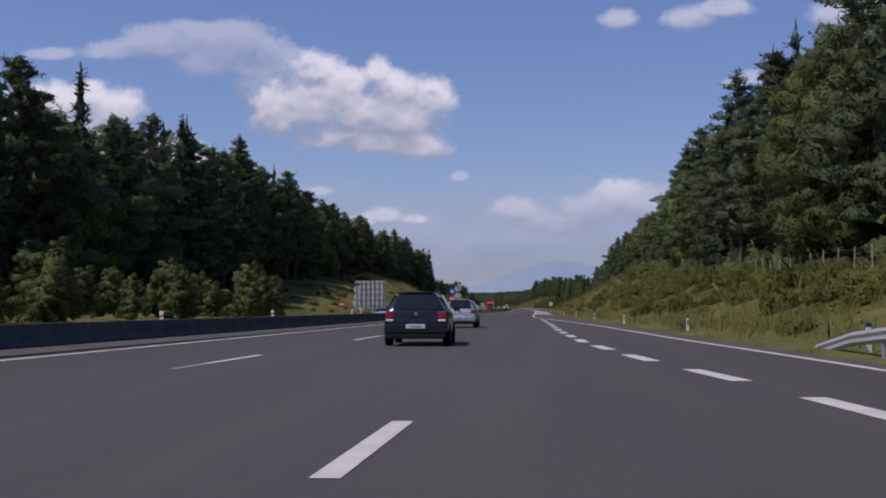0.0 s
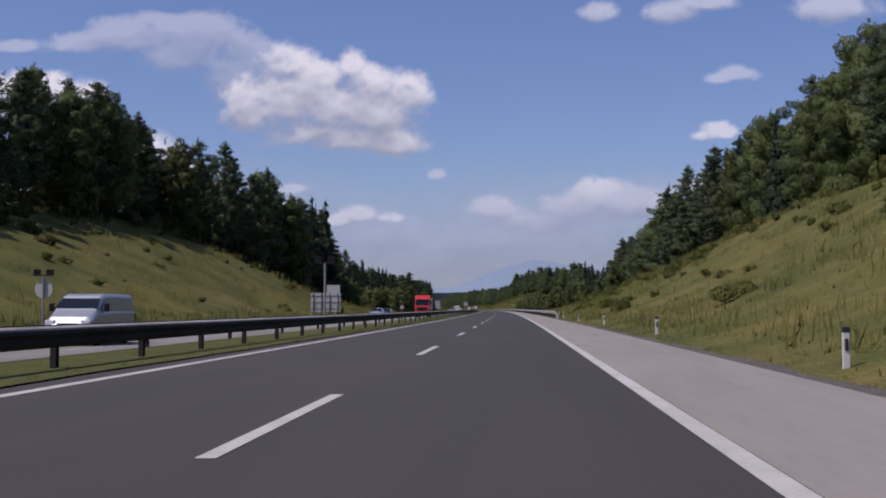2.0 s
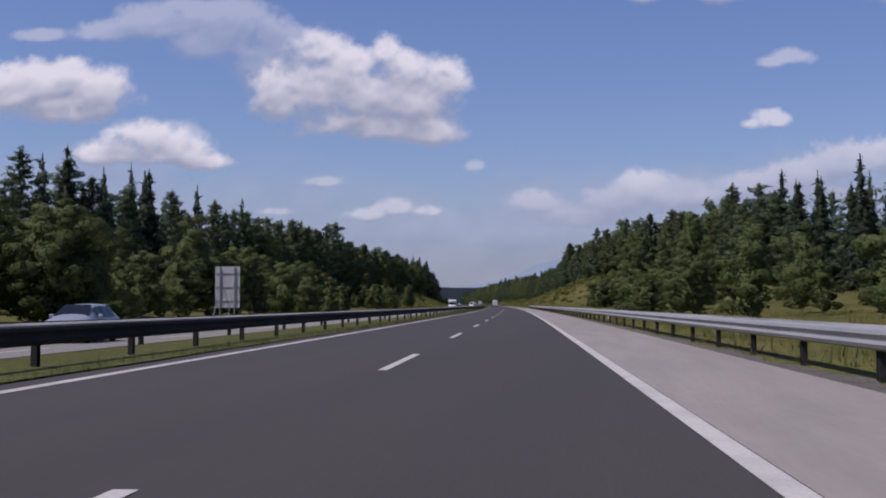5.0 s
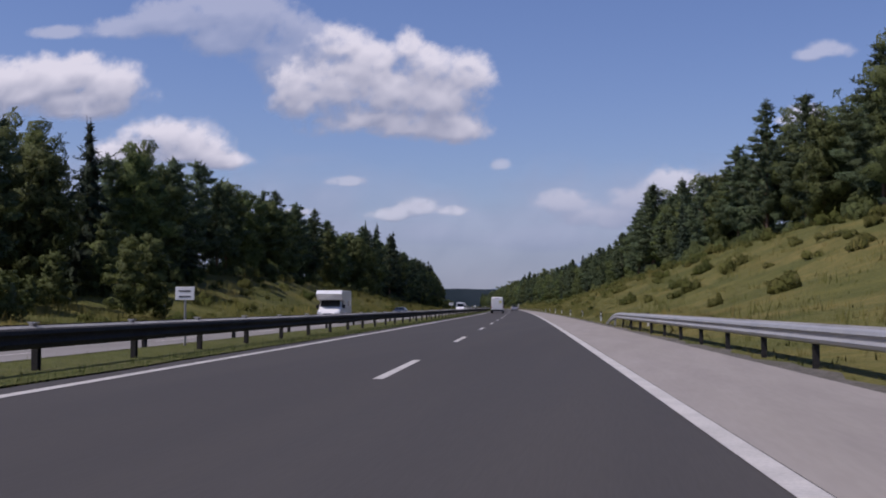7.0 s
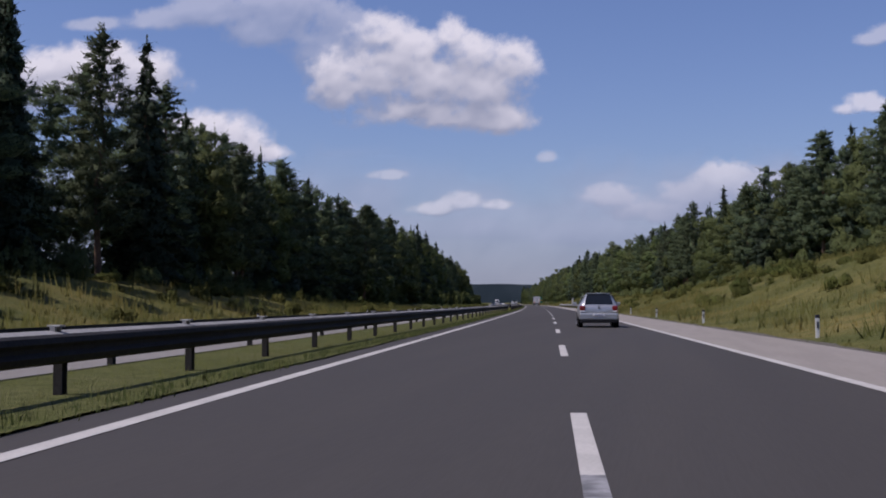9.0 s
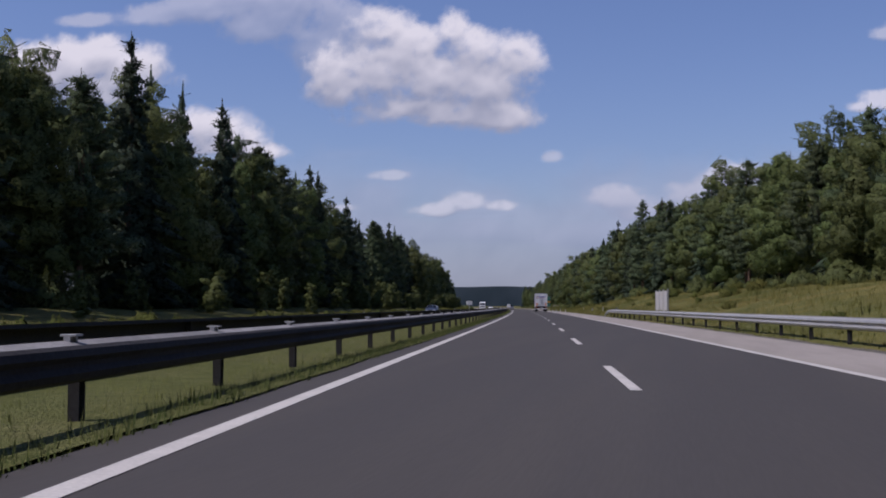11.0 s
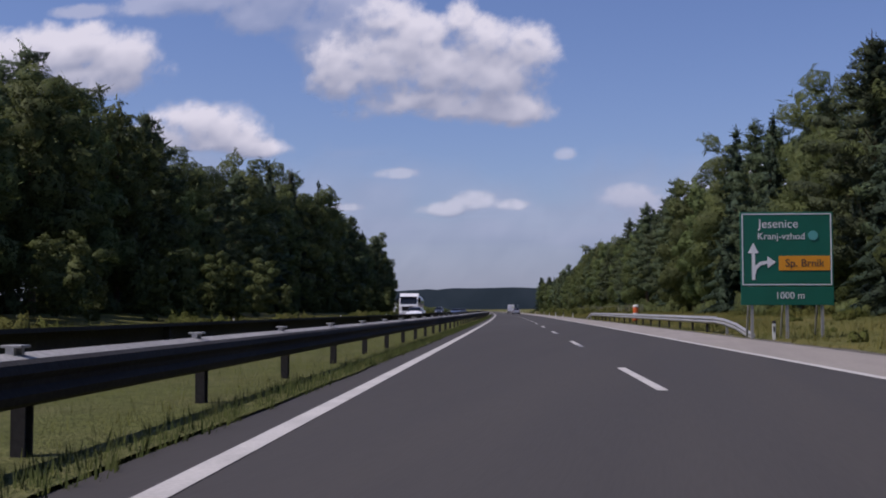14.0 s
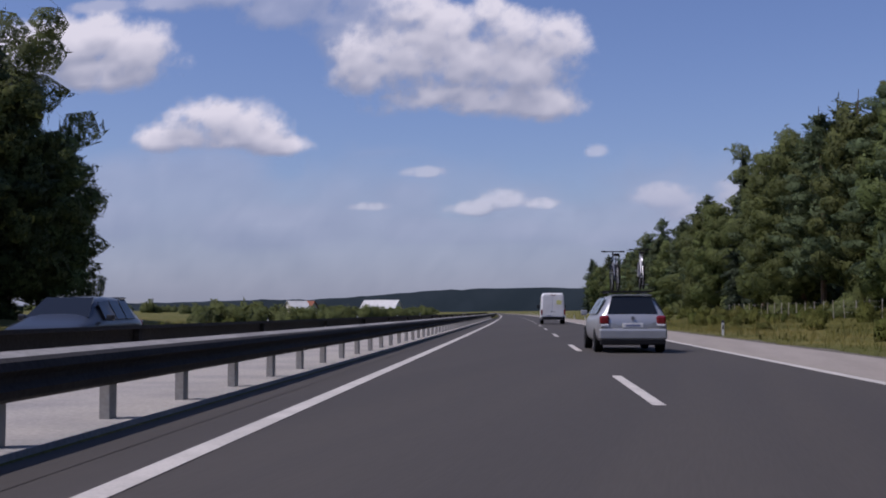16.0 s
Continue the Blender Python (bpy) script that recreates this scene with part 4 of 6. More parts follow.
def letters(words, size, mat, parent, m, name="lettering"):
    """Raised lettering in the built-in face, centred on the pose m, upright in its x-z plane and read from -y."""
    cu = bpy.data.curves.new(name, "FONT")
    cu.body, cu.size, cu.extrude, cu.align_x, cu.align_y = words, size, 0.004, "CENTER", "CENTER"
    cu.materials.append(mat)
    ob = new(name, cu)
    ob.parent = parent
    ob.matrix_basis = m @ Matrix.Rotation(radians(90), 4, "X")
    return ob


# paints
def paint(name, base, rough=0.38, metal=0.0, coat=0.25):
    return material(name, base, rough, metal, spots=[(1.5, tuple(c * 0.8 for c in base), 0.35)], coat=coat)


BLACK_CAR = paint("black car paint", (0.006, 0.007, 0.01), 0.25)
SILVER = paint("silver car paint", (0.42, 0.43, 0.44), 0.35, 0.5)
GREY_BLUE = paint("grey blue car paint", (0.09, 0.115, 0.19), 0.35, 0.3)
DARK_GREY = paint("dark grey car paint", (0.03, 0.033, 0.038), 0.3, 0.2)
WHITE = paint("white vehicle paint", (0.72, 0.72, 0.71), 0.4)
RED = paint("red vehicle paint", (0.5, 0.025, 0.02), 0.4)
TARPAULIN = material("grey tarpaulin", (0.42, 0.41, 0.4), 0.6, spots=[(0.5, (0.34, 0.33, 0.32), 0.6)], grain=0.06, grain_scale=3, bump=0.06)
GLASS_DARK = material("tinted car glass", (0.01, 0.012, 0.014), 0.08, coat=0.0)
RUBBER = material("rubber", (0.012, 0.012, 0.012), 0.85, grain=0.3, grain_scale=30)
ALLOY = material("wheel alloy", (0.35, 0.35, 0.36), 0.4, 0.8, grain=0.2)
PLASTIC = material("black plastic", (0.018, 0.018, 0.02), 0.6, grain=0.2)
CHASSIS = material("dark chassis steel", (0.025, 0.025, 0.027), 0.7, grain=0.3)
RED_LAMP = material("red lamp glass", (0.2, 0.014, 0.018), 0.2, coat=0.5)
LIT_LAMP = material("lit brake lamp", (0.12, 0.01, 0.013), 0.25, emit=((1.0, 0.05, 0.05), 0.06))
CLEAR_LAMP = material("clear lamp glass", (0.7, 0.7, 0.72), 0.12, coat=0.6)
AMBER = material("amber reflector", (0.75, 0.25, 0.02), 0.4)
PLATE = material("number plate", (0.7, 0.7, 0.68), 0.4)
BAR_INK = material("dark print", (0.03, 0.03, 0.04), 0.5)
BLUE_INK = material("blue print", (0.03, 0.06, 0.32), 0.5)
RED_INK = material("red print", (0.5, 0.03, 0.02), 0.5)
GREEN_SIGN = material("green sign sheet", (0.005, 0.12, 0.075), 0.45, spots=[(1.2, (0.005, 0.1, 0.062), 0.5)])
WHITE_SIGN = material("white sign sheet", (0.75, 0.75, 0.74), 0.5, spots=[(2, (0.6, 0.6, 0.59), 0.4)])
YELLOW_SIGN = material("orange yellow sign sheet", (0.75, 0.3, 0.015), 0.5)
BLUE_SIGN = material("blue sign sheet", (0.01, 0.06, 0.4), 0.45)
RED_SIGN = material("red sign sheet", (0.55, 0.02, 0.02), 0.45)
SIGN_BACK = material("grey sign back", (0.5, 0.49, 0.47), 0.55, 0.0, spots=[(1.5, (0.42, 0.41, 0.39), 0.5)])
FAINT_INK = material("faded blue print", (0.2, 0.23, 0.36), 0.6)
ORANGE = material("orange plastic", (0.75, 0.13, 0.02), 0.5, spots=[(4, (0.6, 0.1, 0.02), 0.5)])
POST_WHITE = material("white post plastic", (0.72, 0.72, 0.68), 0.6, spots=[(5, (0.55, 0.54, 0.48), 0.6)])
WOOD_POST = material("weathered fence wood", (0.36, 0.33, 0.28), 0.9, grain=0.3, grain_scale=15, bump=0.3)


# ---- guard rails ----
def rail_beam(name, s0, s1, d, face, parent, low=0.37, high=0.69, label=""):
    """A corrugated steel beam along the road with a folded top; face +1 looks to the right, -1 to the left."""
    outline = [(0.0, low), (0.05, low + 0.03), (0.075, low + 0.09), (0.03, low + 0.14), (0.03, high - 0.14), (0.075, high - 0.09), (0.05, high - 0.03), (0.0, high), (-0.16, high + 0.035), (-0.17, high - 0.02), (-0.02, high - 0.03)]
    n = max(1, round((s1 - s0) / 8.86))
    verts, faces, m = [], [], len(outline)
    for i in range(n + 1):
        s = s0 + (s1 - s0) * i / n
        for x, z in outline:
            verts.append(place(s, d + face * x, z))
    for i in range(n):
        for j in range(m):
            k = (j + 1) % m
            faces.append((i * m + j, i * m + k, (i + 1) * m + k, (i + 1) * m + j))
    faces += [tuple(range(m)), tuple(range(n * m, n * m + m))]
    # median beams carry their face's shade as colour; the sunlit top fold stays pale
    me = mesh_of(name, verts, faces, SHADE_DARK_STEEL if d < 0 else ZINC, mats=[RAIL_TOP])
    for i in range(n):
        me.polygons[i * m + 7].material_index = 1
    ob = new(name, me)
    ob.parent = parent
    if label:
        ob["label"] = label
    return ob


post_bm = prism([(-0.05, -0.07), (0.05, -0.07), (0.05, -0.045), (-0.025, -0.045), (-0.025, 0.045), (0.05, 0.045), (0.05, 0.07), (-0.05, 0.07)], "z", -0.5, 0.66)
POST_MESH = part("post", post_bm, SHADE_DARK_STEEL).data
wide_post_bm = prism([(-0.05, -0.09), (0.05, -0.09), (0.05, 0.09), (-0.05, 0.09)], "z", -0.1, 0.66, 0.008)
WIDE_POST_MESH = part("post", wide_post_bm, ZINC).data
bracket_bm = box(-0.2, -0.05, -0.075, 0.075, 0.762, 0.782, 0.004)
for y in (-0.065, 0.065):
    box(-0.16, -0.1, y - 0.02, y + 0.02, 0.69, 0.764, bm=bracket_bm)
BRACKET_MESH = part("bracket", bracket_bm, ZINC).data
for ob in [o for o in scene.objects if o.data in (POST_MESH, WIDE_POST_MESH, BRACKET_MESH)]:
    bpy.data.objects.remove(ob)


def guard_rail(s0, s1, d, face, gap, label, brackets=False, wide=False, z=0.0):
    root = thing("guard_rail", label, "guard rail", "guard rails along the motorway")
    rail_beam("beam", s0, s1, d, face, root, 0.37 + z, 0.69 + z)
    s = s0 + gap / 2
    while s < s1:
        ob = new("post", WIDE_POST_MESH if wide else POST_MESH)
        ob.parent = root
        ob.matrix_basis = stand(s, d - face * 0.07, z, 0 if face > 0 else 180)
        if brackets:
            ob = new("bracket", BRACKET_MESH)
            ob.parent = root
            ob.matrix_basis = stand(s, d, z, 0 if face > 0 else 180)
        s += gap
    return root


MEDIAN_RAIL = "weathered shade-dark steel guard rail on posts in the grassy median"
s = 181.5
while s < 1918:
    e = min(s + 177.2, 1918)
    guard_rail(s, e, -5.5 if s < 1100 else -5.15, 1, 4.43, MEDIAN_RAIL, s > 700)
    s = e
guard_rail(1918, 2095, -5.15, 1, 2.215, "steel guard rail on close flat posts along the concrete median", False, True)
guard_rail(2095, 2360, -5.15, 1, 8.86, MEDIAN_RAIL)
s = 186.0
while s < 2300:
    e = min(s + 265.8, 2300)
    guard_rail(s, e, -7.75, -1, 8.86, "weathered shade-dark steel guard rail of the opposite carriageway", z=-0.05 if s < 1200 else 0.08)
    s = e
guard_rail(362, 650, 7.15, -1, 4.43, "bright steel guard rail beside the hard shoulder")
guard_rail(650, 898, 7.15, -1, 4.43, "bright steel guard rail beside the hard shoulder")
guard_rail(1330, 1457, 7.6, -1, 4.43, "bright steel guard rail ending beside the hard shoulder")
guard_rail(1741, 1817, 7.6, -1, 4.43, "short steel guard rail beside the hard shoulder")
guard_rail(-40, 21, 13.0, -1, 4.43, "steel guard rail beside the joining lane")


def rail_end(s, d, way, label):
    """A beam that dips from the rail's end into the ground."""
    root = thing("guard_rail_end", label, "guard rail", "guard rails along the motorway")
    bm = bmesh.new()
    outline = [(0.0, -0.16), (0.06, -0.08), (0.03, 0.0), (0.06, 0.08), (0.0, 0.16), (-0.02, 0.14), (-0.02, -0.14)]
    rows = [[bm.verts.new((-x, way * 9 * f, 0.53 - 0.62 * f * f + z)) for x, z in outline] for f in (0, 0.3, 0.6, 1)]
    for a, b in zip(rows, rows[1:]):
        for j in range(7):
            bm.faces.new((a[j], a[(j + 1) % 7], b[(j + 1) % 7], b[j]))
    bm.faces.new(rows[0])
    bm.faces.new(rows[-1])
    bmesh.ops.recalc_face_normals(bm, faces=bm.faces)
    part("beam", bm, ZINC, root)
    part("post", box(0.0, 0.1, way * 3 - 0.06, way * 3 + 0.06, -0.4, 0.42), ZINC, root)
    root.matrix_basis = stand(s, d)


rail_end(362, 7.15, -1, "sloping end of the steel guard rail")
rail_end(898, 7.15, 1, "sloping end of the steel guard rail")
rail_end(1457, 7.6, 1, "sloping end of the steel guard rail")
rail_end(1817, 7.6, 1, "sloping end of the steel guard rail")
rail_end(1741, 7.6, -1, "sloping end of the steel guard rail")
rail_end(21, 13.0, 1, "sloping end of the steel guard rail")

# the concrete median of the bridge and the barrier by the roadworks
bm = bmesh.new()
rows = []
for i in range(24):
    s = 1918 + (2095 - 1918) * i / 23
    rows.append([bm.verts.new(place(s, d, z)) for d, z in ((-4.93, -0.05), (-4.95, 0.06), (-8.4, 0.06), (-8.45, -0.45))])
for a, b in zip(rows, rows[1:]):
    for j in range(3):
        bm.faces.new((a[j + 1], a[j], b[j], b[j + 1]))
tagged(part("median_slab", bm, CONCRETE), "pale concrete slab between the carriageways on the bridge", "median", kind="structure")
ribbon("road_strip", -4.94, -4.44, 1918, 2095, 12, 0.004, ASPHALT, label="narrow asphalt strip along the concrete slab", category="road", kind="structure")
DARK_CONCRETE = material("dark weathered concrete", (0.1, 0.1, 0.1), 0.85, spots=[(0.8, (0.07, 0.07, 0.072), 0.7)], grain=0.25, grain_scale=14, bump=0.2)
profile = [(-0.3, 0), (0.3, 0), (0.3, 0.08), (0.17, 0.24), (0.1, 0.62), (-0.1, 0.62), (-0.17, 0.24), (-0.3, 0.08)]
segment = part("barrier_segment", prism(profile, "y", -2.97, 2.97, 0.015), DARK_CONCRETE)
segment_mesh = segment.data
bpy.data.objects.remove(segment)
for k in range(-8, 25):
    s = 148 - 6 * (24 - k)
    ob = new("barrier_segment", segment_mesh)
    ob.matrix_basis = stand(s, -7.0)
    tagged(ob, "dark concrete barrier segment along the roadworks", "concrete barrier", "barrier segments by the roadworks")
ribbon("median_crossing", -8.9, lambda s: LEFT_EDGE(s) - 0.58, -90, 187, 12, 0.03, OLD_ASPHALT, label="paved crossing between the two carriageways", category="road", kind="structure")

ribbon("median_strip", -7.35, lambda s: -4.44 + 0.03 * math.sin(s * 0.9) + 0.03 * math.sin(s * 0.37), 187, 1918, 1.5, 0.028, MEDIAN_GREEN, label="strip of green grass between the carriageways", category="grass", kind="structure")

# ---- marker posts ----
marker = thing("marker_post", "white plastic marker post with a black cap and reflector slot", "marker post", "marker posts beside the road")
part("body", prism([(-0.06, -0.05), (0.06, -0.05), (0.045, 0.05), (-0.045, 0.05)], "z", -0.3, 0.64, 0.01), POST_WHITE, marker)
part("cap", prism([(-0.064, -0.054), (0.064, -0.054), (0.049, 0.054), (-0.049, 0.054)], "z", 0.62, 0.72, 0.01), BAR_INK, marker, "black cap")
part("reflector", box(-0.028, 0.028, -0.062, -0.048, 0.32, 0.52, 0.004), BAR_INK, marker, "dark reflector slot")
marker.matrix_basis = stand(76, 10.9, ground_height(76, 10.9))
for k in range(1, 96):
    s = 25 * k + (1 if k < 30 else -6 if k < 56 else 4)
    if 355 < s < 915 and k % 3 or 1325 < s < 1470 or 1730 < s < 1830 or s < 90 and k != 1 and k != 2:
        continue
    d = SHOULDER_EDGE(s) + (3.8 if 1470 < s < 1570 else 1.3 if not 355 < s < 915 else 2.0)
    copy_thing(marker, stand(s, d, ground_height(s, d) - 0.03, 3 * math.sin(k * 7)))
for k in range(4, 44):
    s = 50 * k + 13
    copy_thing(marker, stand(s, -20.8, ground_height(s, -20.8), 180 + 3 * math.sin(k)))


# ---- vehicles ----
def loft(stations, closed_ends=True):
    """A body from rings across it; each station is (y, half width, bottom, belt, roof, half width of the roof)."""
    bm = bmesh.new()
    rings = []
    for y, w, zb, zs, zr, wr in stations:
        half = [(w * 0.8, zb), (w * 0.97, zb + 0.06), (w, (zb + zs) / 2), (w * 0.985, zs - 0.08), (w * 0.95, zs), (wr, zr - (zr - zs) * 0.16 - 0.01), (wr * 0.86, zr)]
        pts = [(x, y, z) for x, z in half] + [(-x, y, z) for x, z in reversed(half)]
        rings.append([bm.verts.new(p) for p in pts])
    for a, b in zip(rings, rings[1:]):
        n = len(a)
        for i in range(n):
            bm.faces.new((a[i], a[(i + 1) % n], b[(i + 1) % n], b[i]))
    bm.faces.new(rings[0])
    bm.faces.new(rings[-1])
    bmesh.ops.recalc_face_normals(bm, faces=bm.faces)
    return bm


def pane(corners, thick=0.012):
    """A glass pane through four corners, with a little depth."""
    bm = bmesh.new()
    c = [Vector(p) for p in corners]
    n = (c[1] - c[0]).cross(c[3] - c[0]).normalized() * thick
    lo, hi = [bm.verts.new(p) for p in c], [bm.verts.new(p + n) for p in c]
    bm.faces.new(lo)
    bm.faces.new(hi)
    for i in range(4):
        bm.faces.new((lo[i], lo[(i + 1) % 4], hi[(i + 1) % 4], hi[i]))
    bmesh.ops.recalc_face_normals(bm, faces=bm.faces)
    return bm


def wheel(parent, x, y, r, width=0.2, side=1):
    tyre = part("tyre", moved(turned([(r * 0.62, -width / 2), (r * 0.93, -width / 2), (r, -width * 0.36), (r, width * 0.36), (r * 0.93, width / 2), (r * 0.62, width / 2)], 24), Matrix.Translation((x, y, r))), RUBBER, None, smooth=False)
    root = tyre
    root.name = "wheel"
    root.parent = parent
    part("rim", moved(turned([(r * 0.2, side * width * 0.3), (r * 0.3, side * width * 0.42), (r * 0.56, side * width * 0.36), (r * 0.64, side * width * 0.53), (r * 0.6, side * width * 0.2)], 20), Matrix.Translation((x, y, r))), ALLOY, root, "grey metal rim")
    return root


def plate_bar(parent, x, y, z, w=0.5, h=0.11, turn=1):
    p = part("number_plate", box(x - w / 2, x + w / 2, y - 0.012, y + 0.012, z - h / 2, z + h / 2, 0.004), PLATE, parent, "white number plate")
    part("print", box(x - w * 0.36, x + w * 0.36, y - 0.017, y + 0.017, z - h * 0.17, z + h * 0.17), FAINT_INK, p)


def car(kind, paint_mat, label, lit=False, length=4.2, width=1.75, height=1.46, category="car"):
    """A car that faces +y, its rear bumper at y = 0."""
    root = thing(kind, label, category, "vehicles on the motorway")
    w, h, L = width / 2, height, length
    estate = kind == "estate_car"
    belt, zb = h * 0.63, 0.24
    deck = 0.3 if estate else 0.42
    st = [(0.0, w * 0.8, 0.36, belt * 0.78, belt * 0.8, w * 0.7), (0.06, w * 0.93, 0.28, belt * 0.98, belt * 1.0, w * 0.78), (0.2, w * 0.98, zb, belt, h * 0.78, w * 0.71), (deck + 0.08, w, zb, belt, h * 0.955, w * 0.645),
          (deck + 0.4, w, zb, belt, h, w * 0.63), (L * 0.36, w, zb, belt, h, w * 0.635), (L * 0.52, w, zb, belt * 0.985, h * 0.98, w * 0.645), (L * 0.6, w, zb, belt * 0.98, h * 0.9, w * 0.68), (L * 0.74, w * 0.985, zb, belt * 0.97, belt * 1.03, w * 0.8),
          (L * 0.88, w * 0.95, zb, belt * 0.9, belt * 0.93, w * 0.76), (L * 0.97, w * 0.86, 0.28, belt * 0.74, belt * 0.78, w * 0.7), (L, w * 0.72, 0.34, belt * 0.6, belt * 0.64, w * 0.6)]
    body = part("body", loft(st), paint_mat, root, smooth=True)
    mod = body.modifiers.new("soft", "SUBSURF")
    mod.levels = mod.render_levels = 1
    # panes
    ry, rz0, rz1 = (0.155, belt * 1.03, h * 0.945)
    part("rear_window", pane([(-w * 0.7, 0.115, rz0), (w * 0.7, 0.115, rz0), (w * 0.55, deck + 0.03, rz1), (-w * 0.55, deck + 0.03, rz1)], 0.035), GLASS_DARK, root, "dark tinted rear window")
    part("windscreen", pane([(w * 0.78, L * 0.725, belt * 1.05), (-w * 0.78, L * 0.725, belt * 1.05), (-w * 0.59, L * 0.565, h * 0.95), (w * 0.59, L * 0.565, h * 0.95)], 0.035), GLASS_DARK, root)
    for side in (-1, 1):
        for a, b in ((deck + 0.28, L * 0.29), (L * 0.305, L * 0.43), (L * 0.445, L * 0.6)):
            lo, hi = w * 0.945, w * 0.69
            top0, top1 = h * 0.925, h * 0.925 if b < L * 0.5 else h * 0.9
            part("side_window", pane([(side * lo, a, belt * 1.035), (side * lo, b, belt * 1.03), (side * hi, b - (0.1 if b > L * 0.5 else 0.02), top1), (side * hi, a + (0.05 if a < 1 else 0.02), top0)], 0.02 * side), GLASS_DARK, root, "dark side window")
        lamp = RED_LAMP if not lit else LIT_LAMP
        unit = part("tail_lamp", box(side * w * 0.79 - 0.12, side * w * 0.79 + 0.12, -0.01, 0.18, belt * 0.76, belt * 1.0, 0.05), lamp, root, "lit red tail lamp" if lit else "red tail lamp")
        part("reversing_lamp", box(side * w * 0.79 - 0.1, side * w * 0.79 + 0.1, -0.02, 0.1, belt * 0.71, belt * 0.77, 0.015), CLEAR_LAMP, unit, "white lower lamp")
        part("headlamp", box(side * w * 0.62 - 0.17, side * w * 0.62 + 0.17, L - 0.2, L - 0.04, belt * 0.66, belt * 0.8, 0.04), CLEAR_LAMP, root, "clear headlamp")
        part("door_mirror", box(side * (w + 0.09) - 0.09, side * (w + 0.09) + 0.09, L * 0.6, L * 0.6 + 0.1, belt, belt + 0.14, 0.03), paint_mat, root)
        for y in (L * 0.19, L * 0.81):
            wheel(root, side * (w - 0.1), y, 0.31, 0.2, side)
    part("rear_bumper", box(-w * 0.95, w * 0.95, -0.06, 0.16, 0.33, 0.6, 0.05), paint_mat, root)
    part("bumper_skirt", box(-w * 0.9, w * 0.9, -0.05, 0.3, 0.2, 0.34, 0.03), PLASTIC, root, "black plastic skirt")
    part("front_bumper", box(-w * 0.85, w * 0.85, L - 0.2, L + 0.03, 0.24, 0.5, 0.05), paint_mat, root)
    part("grille", box(-w * 0.42, w * 0.42, L - 0.1, L + 0.02, 0.54, 0.68, 0.02), PLASTIC, root, "black grille")
    part("badge", moved(turned([(0.05, -0.012), (0.05, 0.012)], 14, "x"), Matrix.Translation((0, 0.005, belt * 0.93)) @ Matrix.Rotation(radians(90), 4, "Z")), ALLOY, root, "plain round badge")
    plate_bar(root, 0, 0.0 if estate else -0.065, belt * 0.74 if estate else 0.53)
    plate_bar(root, 0, L + 0.04, 0.4)
    part("rear_wiper", rod((0.0, 0.1, belt * 1.05), (-0.35, 0.16, belt * 1.16), 0.01), PLASTIC, root, "black wiper")
    part("roof_spoiler", box(-w * 0.58, w * 0.58, deck - 0.04, deck + 0.3, h * 0.965, h * 0.985, 0.008), paint_mat, root)
    if estate:
        for side in (-1, 1):
            part("roof_rail", rod((side * w * 0.56, 0.7, h + 0.04), (side * w * 0.56, L * 0.5, h + 0.04), 0.018), PLASTIC, root, "black roof rail")
        for y in (0.95, 1.75):
            part("roof_bar", box(-w * 0.72, w * 0.72, y - 0.03, y + 0.03, h + 0.05, h + 0.085, 0.008), PLASTIC, root, "black cross bar")
    return root


dark_hatch = car("hatchback", BLACK_CAR, "black hatchback with lit tail lamps on the road", True, 4.2, 1.76, 1.47)
dark_hatch.matrix_basis = stand(29.7, 2.65, 0, 2.5)
silver_hatch = car("hatchback", SILVER, "silver hatchback driving in the slow lane", False, 3.9, 1.7, 1.47)
silver_hatch.matrix_basis = stand(57, 1.5, 0, 1)
copy_thing(silver_hatch, stand(1132, 1.75))
estate = car("estate_car", SILVER, "silver estate car with two bicycles on its roof", False, 4.65, 1.76, 1.47)
estate.matrix_basis = stand(1955.0, 1.25, 0, 1.5)


